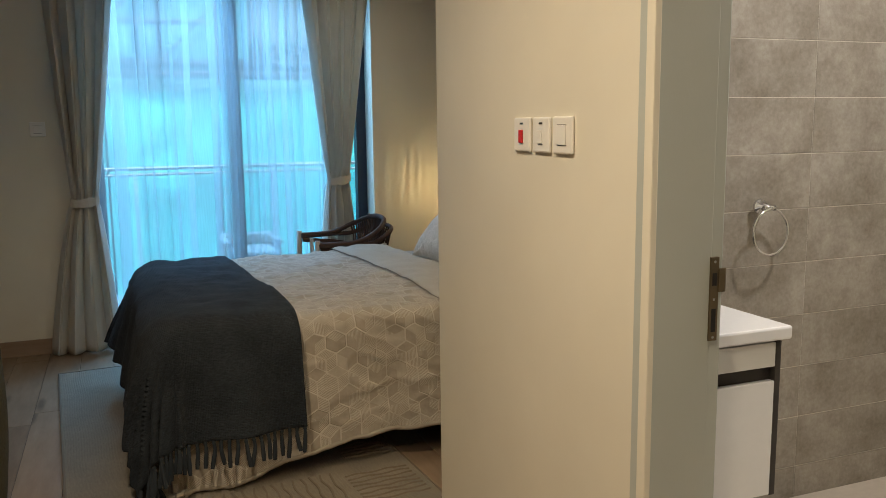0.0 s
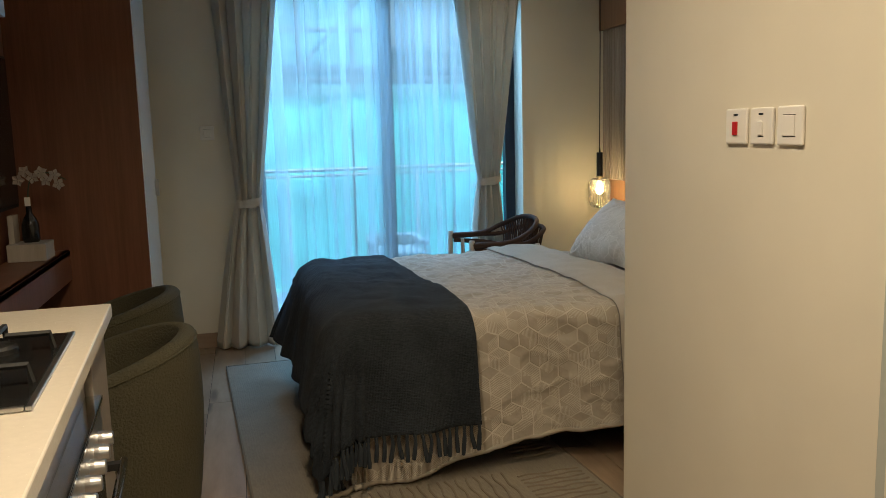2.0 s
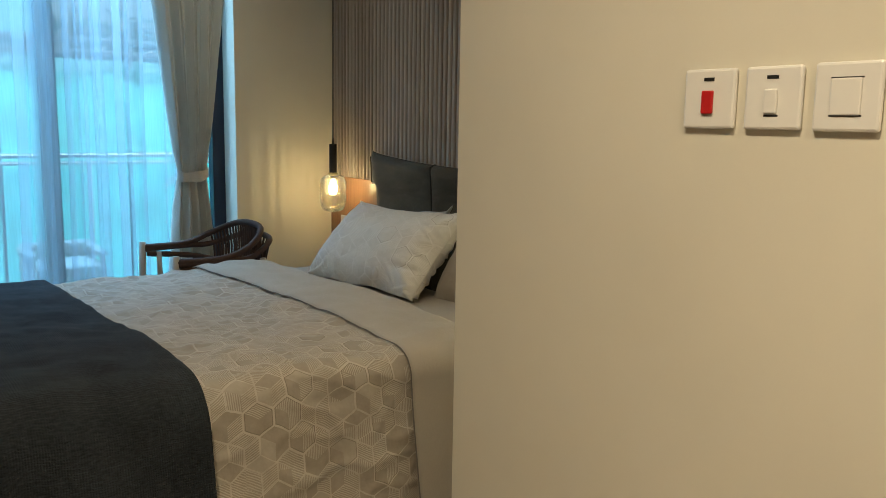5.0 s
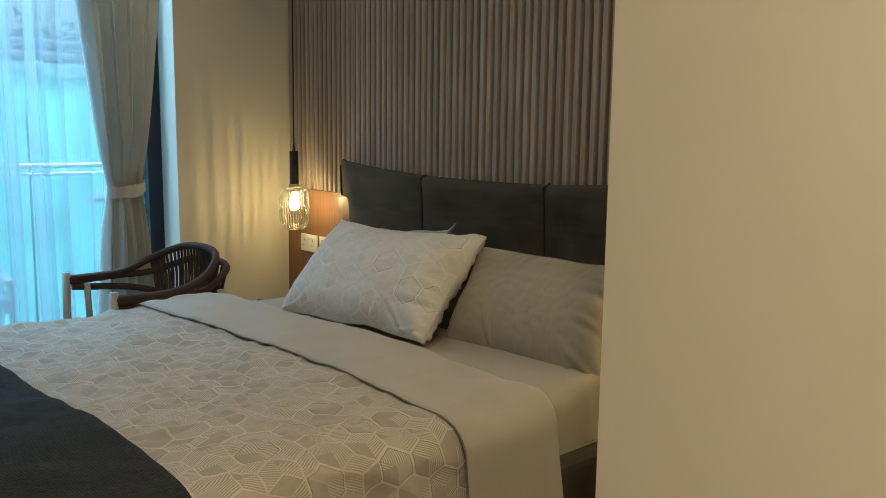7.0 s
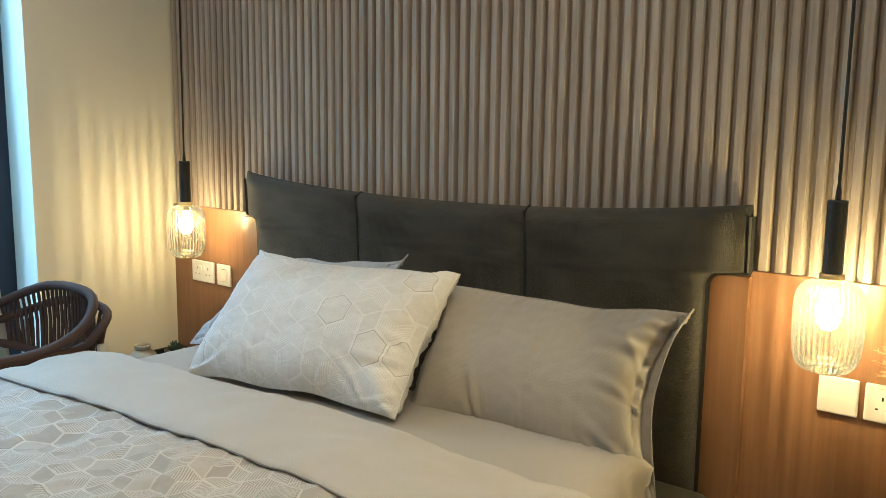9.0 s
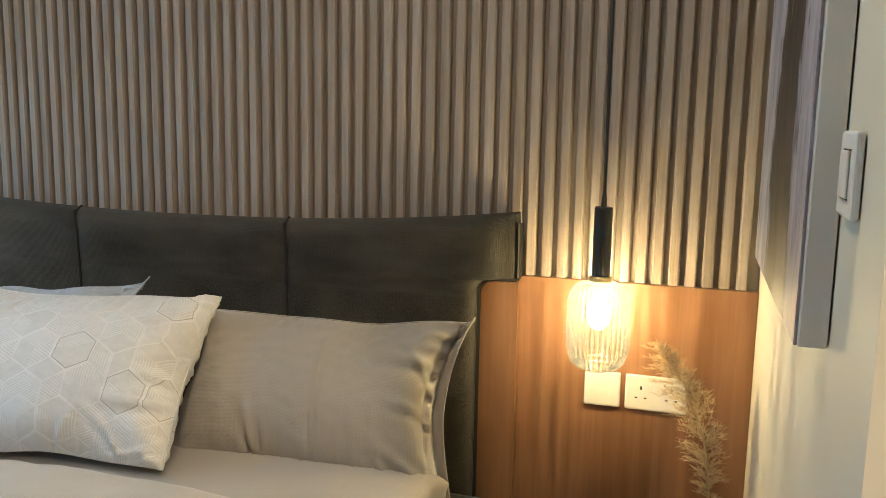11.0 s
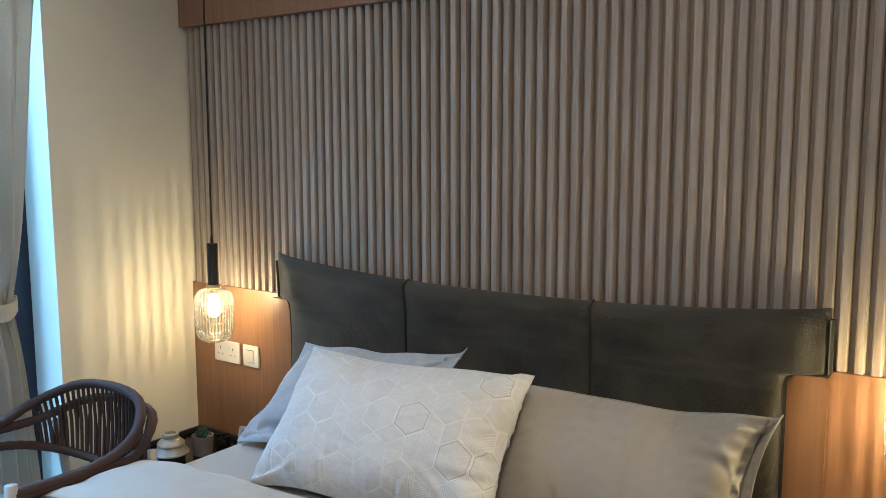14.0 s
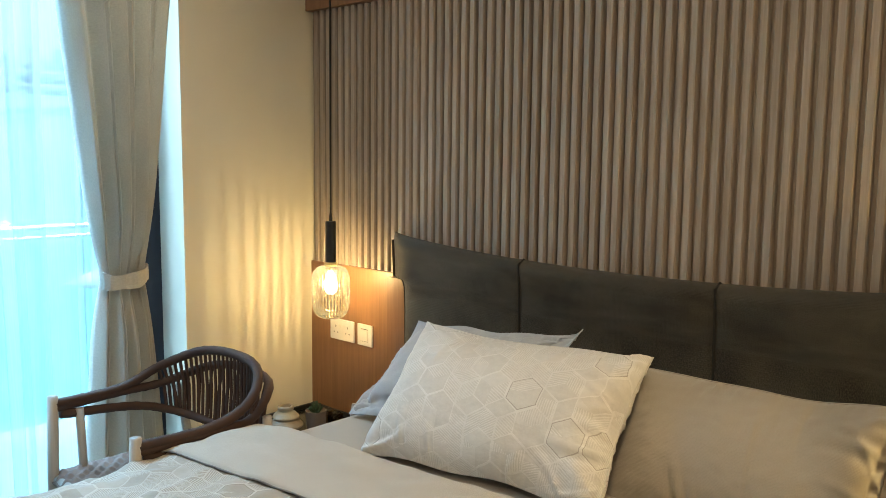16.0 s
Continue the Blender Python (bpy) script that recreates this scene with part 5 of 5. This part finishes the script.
def pampas():
    rnd = random.Random(12)
    t = group_of("pampas_vase", "dried pampas plume in a small white vase", "vase", at=Matrix.Translation((2.22, 2.912, 0.325)))
    part("vase", lathe([(0, 0), (0.030, 0), (0.042, 0.04), (0.040, 0.085), (0.024, 0.125), (0.021, 0.148), (0.025, 0.153), (0.020, 0.150), (0.018, 0.12), (0, 0.1)], 32), CERAMIC, t, smooth=True)
    line = smooth_line([(0, 0, 0.10), (0.002, 0.012, 0.245), (0.0, 0.035, 0.355), (-0.002, 0.075, 0.445), (0.0, 0.125, 0.52)], 8)
    part("stalk", tube(line, 0.0022, 6), PAMPAS, t)
    bm = bmesh.new()
    n = len(line)

    def strand(p, q, r, wide):
        """A fine drooping hair through three points."""
        w = Vector((rnd.uniform(-1, 1), rnd.uniform(-1, 1), rnd.uniform(-0.4, 0.4))).normalized() * wide
        a, b, c, d, e = [bm.verts.new(k) for k in (p - w, p + w, q - w, q + w, r)]
        bm.faces.new((a, b, d, c))
        bm.faces.new((c, d, e))
    for k in range(210):
        s = 0.14 + 0.86 * (k + rnd.random()) / 210
        i = min(n - 2, int(s * (n - 1)))
        p = line[i].lerp(line[i + 1], s * (n - 1) - i)
        d = (line[i + 1] - line[i]).normalized()
        ln = (0.066 * math.sin(math.pi * min(1, (s - 0.08) / 0.95)) ** 0.7 + 0.012) * rnd.uniform(0.6, 1.15)
        a = rnd.uniform(0, 2 * math.pi)
        out = Vector((math.cos(a), math.sin(a), 0)) * 0.75 + d * 0.75
        spray = [p + out * ln * q + Vector((0, 0, -0.45 * ln * q * q)) for q in (0, 0.35, 0.7, 1.0)]
        for r0, r1 in zip(spray, spray[1:]):
            strand(r0, r0.lerp(r1, 0.5), r1, 0.0006)
        for j in range(26):
            q = rnd.uniform(0.12, 1.0) * 2.98
            i2 = int(q)
            b0 = spray[i2].lerp(spray[i2 + 1], q - i2)
            side = Vector((rnd.uniform(-1, 1), rnd.uniform(-1, 1), rnd.uniform(-0.6, 0.7))).normalized()
            go = (side * 0.7 + out.normalized() * 0.8) * rnd.uniform(0.008, 0.02)
            strand(b0, b0 + go * 0.6, b0 + go + Vector((0, 0, -0.004)), 0.0008)
    pl = part("plume", bm, PAMPAS, t, "feathery straw-coloured plume")
    pl["kind"] = "stuff"
    return t


pampas()


# ---- rope armchair ----
def rope_chair():
    t = group_of("rope_armchair", "armchair of dark brown rope on pale wooden legs", "armchair", at=pose(1.21, 5.345, 0))
    hw = 0.265

    def hoop(dz, dx, drop):
        return smooth_line([(0.0, hw, 0.635 + dz), (0.22, hw + 0.012, 0.640 + dz), (0.352, hw + 0.005, 0.688 + dz - drop), (0.448 + dx, hw * 0.62, 0.744 + dz - drop), (0.475 + dx, 0, 0.758 + dz - drop), (0.448 + dx, -hw * 0.62, 0.744 + dz - drop), (0.352, -hw - 0.005, 0.688 + dz - drop), (0.22, -hw - 0.012, 0.640 + dz), (0.0, -hw, 0.635 + dz)], 8)
    low = smooth_line([(0.02, hw - 0.005, 0.602), (0.25, hw + 0.005, 0.575), (0.365, hw - 0.02, 0.545), (0.44, hw * 0.55, 0.515), (0.46, 0, 0.50), (0.44, -hw * 0.55, 0.515), (0.365, -hw + 0.02, 0.545), (0.25, -hw - 0.005, 0.575), (0.02, -hw + 0.005, 0.602)], 8)
    up, second = hoop(0, 0, 0), hoop(-0.012, 0.045, 0.045)

    def wrapped(line, r):
        bm = tube(line, r, 10, taper=[1 + 0.07 * (i % 2) for i in range(len(line))])
        return bm
    part("top_rail", wrapped(up, 0.0148), ROPE, t, "rope-wound top rail", smooth=True)
    part("outer_rail", wrapped(second, 0.0138), ROPE, t, "rope-wound outer rail", smooth=True)
    part("lower_rail", wrapped(low, 0.014), ROPE, t, "rope-wound lower rail", smooth=True)
    n = len(up)
    for i in range(16, n - 16, 1):
        a, b = up[i], low[i]
        part("cord", tube([a, a.lerp(b, 0.5) + Vector((0.006, 0, 0)), b], 0.0055, 6), ROPE, t)
    for i in range(18, n - 18, 2):
        part("cord", tube([second[i], low[i] + Vector((0.015, 0, -0.01))], 0.0055, 6), ROPE, t)
    for s in (-1, 1):
        part("front_leg", tube([(-0.015, s * (hw + 0.005), ZF), (-0.008, s * hw, 0.40), (0.0, s * hw, 0.662)], 0.017, 10, taper=[0.7, 1, 0.95]), PALEWOOD, t, smooth=True)
        part("inner_post", tube([(0.085, s * (hw - 0.01), 0.30), (0.075, s * (hw - 0.012), 0.61)], 0.013, 8), PALEWOOD, t, smooth=True)
        part("back_leg", tube([(0.47, s * (hw - 0.02), ZF), (0.44, s * (hw - 0.03), 0.40), (0.42, s * (hw - 0.01), 0.62)], 0.016, 10, taper=[0.7, 1, 0.9]), PALEWOOD, t, smooth=True)
        part("side_rail", tube([(0.0, s * (hw - 0.01), 0.40), (0.50, s * (hw - 0.03), 0.39)], 0.015, 8), PALEWOOD, t, smooth=True)
    part("front_rail", tube([(0.0, -hw, 0.40), (0.0, hw, 0.40)], 0.016, 8), PALEWOOD, t, smooth=True)

    def weave(u, v):
        x, y = -0.02 + 0.53 * u, (2 * v - 1) * (hw - 0.005)
        k = math.sin(u * 22 * math.pi) * math.sin(v * 24 * math.pi)
        edge = 0.03 * max(0.0, 1 - u * 14) ** 2
        return (x, y, 0.425 - 0.022 * math.sin(math.pi * u) * math.sin(math.pi * v) + 0.007 * k - edge)
    part("seat", sheet(132, 144, weave, lambda u, v: (u * 0.5, v * 0.5), 0.012), GREYROPE, t, "woven grey rope seat", smooth=True)
    return t


rope_chair()


# ---- kitchen and desk side ----
KITCHEN = Matrix.Translation((-0.483, 2.753, 0)) @ Matrix.Rotation(radians(3.6), 4, "Z") @ Matrix.Translation((0.470, -2.775, 0))


def kitchen():
    t = group_of("kitchen_base_unit", "taupe kitchen base cabinets along the wall", "kitchen cabinet", at=KITCHEN)
    part("carcass", box(XW + 0.002, -0.515, -0.8, 2.755, 0.10, 0.825), CABINET, t)
    part("plinth", box(XW + 0.002, -0.56, -0.8, 2.75, ZF, 0.10), DARKEDGE, t)
    part("end_post", box(-0.515, -0.495, 2.43, 2.755, 0.10, 0.80, 0.002), CABINET, t)
    part("door", box(-0.515, -0.495, 1.18, 1.69, 0.10, 0.80, 0.002), CABINET, t)
    part("door", box(-0.515, -0.495, 0.56, 1.176, 0.10, 0.80, 0.002), CABINET, t)
    part("finger_rail", box(-0.525, -0.51, -0.8, 2.755, 0.805, 0.83), DARKEDGE, t)
    solid("worktop", box(XW + 0.002, -0.470, -0.8, 2.775, 0.832, 0.870, 0.004), STONE, "cream stone kitchen worktop with a square edge", "worktop", at=KITCHEN)
    return t


kitchen()


def hob():
    t = group_of("gas_hob", "black glass gas hob with a steel edge on the worktop", "hob", at=KITCHEN)
    x0, x1, y0, y1 = -1.035, -0.520, 1.825, 2.405
    part("glass", box(x0, x1 - 0.012, y0 + 0.012, y1 - 0.004, 0.8715, 0.879, 0.002), BLACKGLOSS, t)
    bm = box(x1 - 0.012, x1, y0, y1, 0.8715, 0.880, 0.002)
    box(x0, x1 - 0.013, y0, y0 + 0.011, 0.8715, 0.880, 0.002, bm=bm)
    part("steel_edge", bm, STEEL, t, "brushed steel edge strip")
    for x, y, r in ((-0.66, 2.25, 0.045), (-0.66, 1.98, 0.06), (-0.89, 2.24, 0.06), (-0.89, 1.98, 0.045)):
        part("burner", lathe([(0, 0.879), (r, 0.879), (r, 0.890), (r * 0.8, 0.896), (0, 0.897)], 24, at=(x, y, 0)), BLACK, t, smooth=False)
        for k in range(4):
            a = k * math.pi / 2
            dx, dy = math.cos(a), math.sin(a)
            pts = [(x + dx * r * 0.5, y + dy * r * 0.5, 0.914), (x + dx * 0.11, y + dy * 0.11, 0.914), (x + dx * 0.115, y + dy * 0.115, 0.879)]
            part("pan_support", tube(pts, 0.007, 5), BLACK, t)
    return t


hob()


def oven():
    t = group_of("oven", "built-in steel oven with round knobs and a bar handle", "oven", at=KITCHEN)
    part("control_panel", box(-0.514, -0.480, 1.70, 2.42, 0.585, 0.700, 0.002), STEEL, t)
    part("top_trim", box(-0.514, -0.474, 1.70, 2.42, 0.700, 0.712, 0.002), CHROME, t)
    door = part("door", box(-0.514, -0.484, 1.70, 2.42, 0.14, 0.58, 0.003), BLACKGLOSS, t, "dark glass door")
    for y in (2.33, 2.24, 2.15, 2.06, 1.97):
        part("knob", lathe([(0, 0), (0.019, 0), (0.019, 0.010), (0.016, 0.030), (0.014, 0.032), (0, 0.032)], 20), STEEL, t, smooth=False, at=pose(-0.480, y, 0.632, 0, 90, 0))
    part("handle", tube([(-0.432, 1.74, 0.562), (-0.432, 2.36, 0.562)], 0.010, 8), CHROME, door, smooth=True)
    for y in (1.80, 2.33):
        part("handle_bracket", box(-0.486, -0.434, y - 0.012, y + 0.012, 0.554, 0.570), BLACK, door)
    return t


oven()


def splash_screen():
    t = group_of("glass_screen", "clear glass screen clamped to the end of the worktop", "glass screen", at=KITCHEN)
    part("pane", box(XW + 0.03, -0.755, 2.745, 2.753, 0.872, 1.18), CLEAR, t)
    part("clamp", box(-0.80, -0.752, 2.735, 2.763, 0.871, 0.92, 0.003), CHROME, t, "chrome clamp")
    return t


splash_screen()


def hood():
    t = group_of("wall_cabinet", "wall cabinet with a steel cooker hood above the hob", "cabinet", at=KITCHEN)
    part("body", box(XW + 0.002, -0.70, 1.2, 2.80, 1.70, 2.35), CABINET, t)
    part("hood_edge", box(XW + 0.002, -0.675, 1.2, 2.815, 1.655, 1.70, 0.003), STEEL, t, "brushed steel hood edge")
    return t


hood()
solid("wall_panel_west", box(XW + 0.001, XW + 0.022, 2.80, 4.998, ZF, ZC - 0.001), DARKWOOD, "dark reddish wood panel behind the desk", "wall panel", kind="structure")


def wardrobe():
    t = group_of("wardrobe", "tall wardrobe with a dark wood side and pale doors", "wardrobe")
    part("side_panel", box(XW + 0.004, -0.625, 5.0, 5.025, ZF, 2.45), DARKWOOD, t, "dark reddish wood end panel")
    part("carcass", box(XW + 0.004, -0.645, 5.025, 5.60, ZF, 2.45), CABINET, t)
    door = part("door", box(-0.645, -0.622, 5.03, 5.60, 0.05, 2.43, 0.002), WHITEGLOSS, t, "pale grey door")
    part("handle", box(-0.622, -0.600, 5.54, 5.556, 0.98, 1.08, 0.003), STEEL, door)
    return t


wardrobe()


def desk():
    t = group_of("floating_desk", "floating dark wood desk shelf fixed to the wall", "desk")
    part("top", box(XW + 0.024, -1.02, 2.80, 4.996, 0.722, 0.75, 0.002), DARKWOOD, t)
    part("fascia", box(-1.045, -1.02, 2.80, 4.996, 0.59, 0.75, 0.002), DARKWOOD, t)
    return t


desk()


def television():
    t = group_of("television", "black wall-mounted television above the desk", "television")
    part("case", box(XW + 0.024, XW + 0.06, 3.55, 4.86, 1.0, 1.74, 0.004), BLACK, t)
    part("screen", box(XW + 0.061, XW + 0.064, 3.565, 4.845, 1.02, 1.725), BLACKGLOSS, t)
    return t


television()


def orchid():
    rnd = random.Random(9)
    t = group_of("orchid_vase", "white orchid spray in a dark bottle vase", "vase", at=Matrix.Translation((-1.135, 4.72, 0.75)))
    part("bottle", lathe([(0, 0.085), (0.036, 0.085), (0.040, 0.10), (0.040, 0.17), (0.030, 0.20), (0.014, 0.225), (0.012, 0.27), (0, 0.27)], 24), BLACKGLOSS, t, smooth=True)
    part("tag", box(-0.013, 0.013, -0.016, -0.013, 0.262, 0.305), PLASTIC, t, "white paper tag")
    stem = smooth_line([(0, 0, 0.26), (0.005, 0, 0.34), (0.03, 0, 0.405), (0.10, 0, 0.42), (0.18, 0, 0.385)], 6)
    twig = part("stem", tube(stem, 0.003, 6), LEAF, t)
    for k, (x, z) in enumerate(((-0.03, 0.39), (0.0, 0.43), (0.035, 0.40), (0.075, 0.425), (0.095, 0.385), (0.135, 0.41), (0.15, 0.365))):
        bm = bmesh.new()
        for j in range(5):
            a = j * 2 * math.pi / 5 + k
            c, s = math.cos(a), math.sin(a)
            pts = [(0, 0, 0), (0.018, -0.012, 0.004), (0.032, 0, 0.0), (0.018, 0.012, 0.004)]
            bm.faces.new([bm.verts.new((x + p[0] * c - p[1] * s, -0.02 - p[2] - 0.012 * rnd.random(), z + p[0] * s + p[1] * c)) for p in pts])
        bmesh.ops.solidify(bm, geom=list(bm.faces), thickness=0.001)
        part("flower", bm, PETAL, twig)
    return t


orchid()


def tray_box():
    t = group_of("wooden_box", "shallow cream box holding the bottle on the desk", "box", at=Matrix.Translation((-1.135, 4.70, 0.7505)))
    part("tray", box(-0.09, 0.085, -0.09, 0.09, 0, 0.084, 0.003), PALEWOOD, t)
    part("card", box(-0.085, -0.06, -0.05, 0.05, 0.085, 0.22), PALEWOOD, t, "pale upright card")
    return t


tray_box()


def tub_chair(x, y, turn):
    t = group_of("tub_chair", "rounded tub chair in olive green boucle fabric", "chair", "desk chairs", pose(x, y, ZF, 0, 0, turn))

    def rim(a):
        return 0.48 + 0.205 * (0.5 + 0.5 * math.cos(a * 0.95)) ** 0.8

    def shell(u, v):
        a = (2 * u - 1) * 2.25
        h = rim(a)
        w = v * 2
        if w <= 1:
            r, z = 0.285 + 0.030 * math.sin(w * 2.4), 0.10 + (h - 0.10) * w
        else:
            w -= 1
            th = w * math.pi
            r = 0.305 - 0.035 * (1 - math.cos(th)) if w < 0.5 else 0.27 - 0.035 * (-math.cos(th)) - 0.0
            z = h + 0.03 * math.sin(th) if w < 0.75 else h + 0.03 * math.sin(th) - (w - 0.75) * 1.1
        f = 1 + 0.004 * wobble(a * 6, z * 14, 3)
        return (r * math.cos(a) * f, r * math.sin(a) * f, z)
    part("shell", sheet(70, 40, shell, lambda u, v: (u, v)), BOUCLE, t, smooth=True)
    part("seat", lathe([(0, 0.33), (0.235, 0.33), (0.255, 0.37), (0.25, 0.42), (0.21, 0.445), (0, 0.45)], 36), BOUCLE, t, smooth=True)
    part("base", lathe([(0, 0.06), (0.27, 0.06), (0.285, 0.10), (0.28, 0.33), (0, 0.33)], 36), BOUCLE, t, smooth=True)
    part("piping", tube([Vector(shell(i / 60, 0.5)) + Vector((0, 0, 0.002)) for i in range(61)], 0.0035, 6), BOUCLE, t)
    for k in range(4):
        a = math.pi / 4 + k * math.pi / 2
        part("foot", lathe([(0.012, 0), (0.018, 0.06)], 10, at=(0.2 * math.cos(a), 0.2 * math.sin(a), 0)), BLACK, t)
    return t


tub_chair(-0.60, 3.28, 8)
tub_chair(-0.715, 4.12, 0)
# Bezels added where the unseen lamps hang; no such fittings are known.
for x, y, power in UNSEEN_DOWNLIGHTS:
    d = group_of("unseen_downlight", "small round ring on the ceiling, added for an unseen lamp", "ceiling light", "ceiling downlights", Matrix.Translation((x, y, 0)))
    part("bezel", lathe([(0.075, ZC - 0.001), (0.09, ZC - 0.003), (0.092, ZC - 0.001)], 28), PLASTIC, d)


# ---- floor boards and tiles ----
def floor_boards():
    base = solid("floor", box(XW - 0.1, XS + 0.02, -1.5, YN + 0.2, ZF - 0.06, ZF - 0.004), GAP, "knotty light oak plank floor", "floor", kind="structure")
    part("floor_base", box(XS + 0.02, XE + 0.1, YB - 0.02, YN + 0.2, ZF - 0.06, ZF - 0.004), GAP, base)
    rnd = random.Random(2)
    width = 0.185
    meshes = {}
    x, col = XW, 0
    while x < XE:
        y = (-1.4 if x < XS - 0.02 else YB) - rnd.uniform(0.1, 1.0)
        low = -1.4 if x < XS - 0.02 else YB
        while y < YN + 0.15:
            ln = rnd.choice((1.2, 1.5, 1.8))
            a, b = max(y, low), min(y + ln - 0.002, YN + 0.18)
            if b - a > 0.05:
                key = (round(b - a, 2))
                if key not in meshes:
                    meshes[key] = finish("plank", box(0, width - 0.0025, 0, b - a, -0.012, 0.0, 0.0012, seg=1), FLOOR)
                o = new("plank", meshes[key])
                o.parent = base
                o.location = (x, a, ZF)
            y += ln
        x += width
    return base


floor_boards()


def bath_tiles():
    yb = YB - 0.38
    base = solid("tile_backing", box(XS + 0.165, 3.1, yb - 0.004, yb, ZF, ZC), GROUT, "stacked grey stone-look wall tiles", "wall tiles", kind="structure")
    tw, th = 0.60, 0.191
    me = finish("tile", box(0, tw - 0.0018, 0.0065, 0.008, 0, th - 0.003, 0.0005, seg=1), TILE)
    x0 = 2.373 - 2 * tw
    for i in range(4):
        for j in range(0, 14):
            o = new("tile", me)
            o.parent = base
            o.location = (x0 + i * tw, yb - 0.012, j * th + 0.088 - th)
    solid("bath_floor", box(XS + 0.02, 3.1, -1.4, yb, -0.12, ZF + 0.016), BATHFLOOR, "beige tiled bathroom floor", "floor", kind="structure")


bath_tiles()
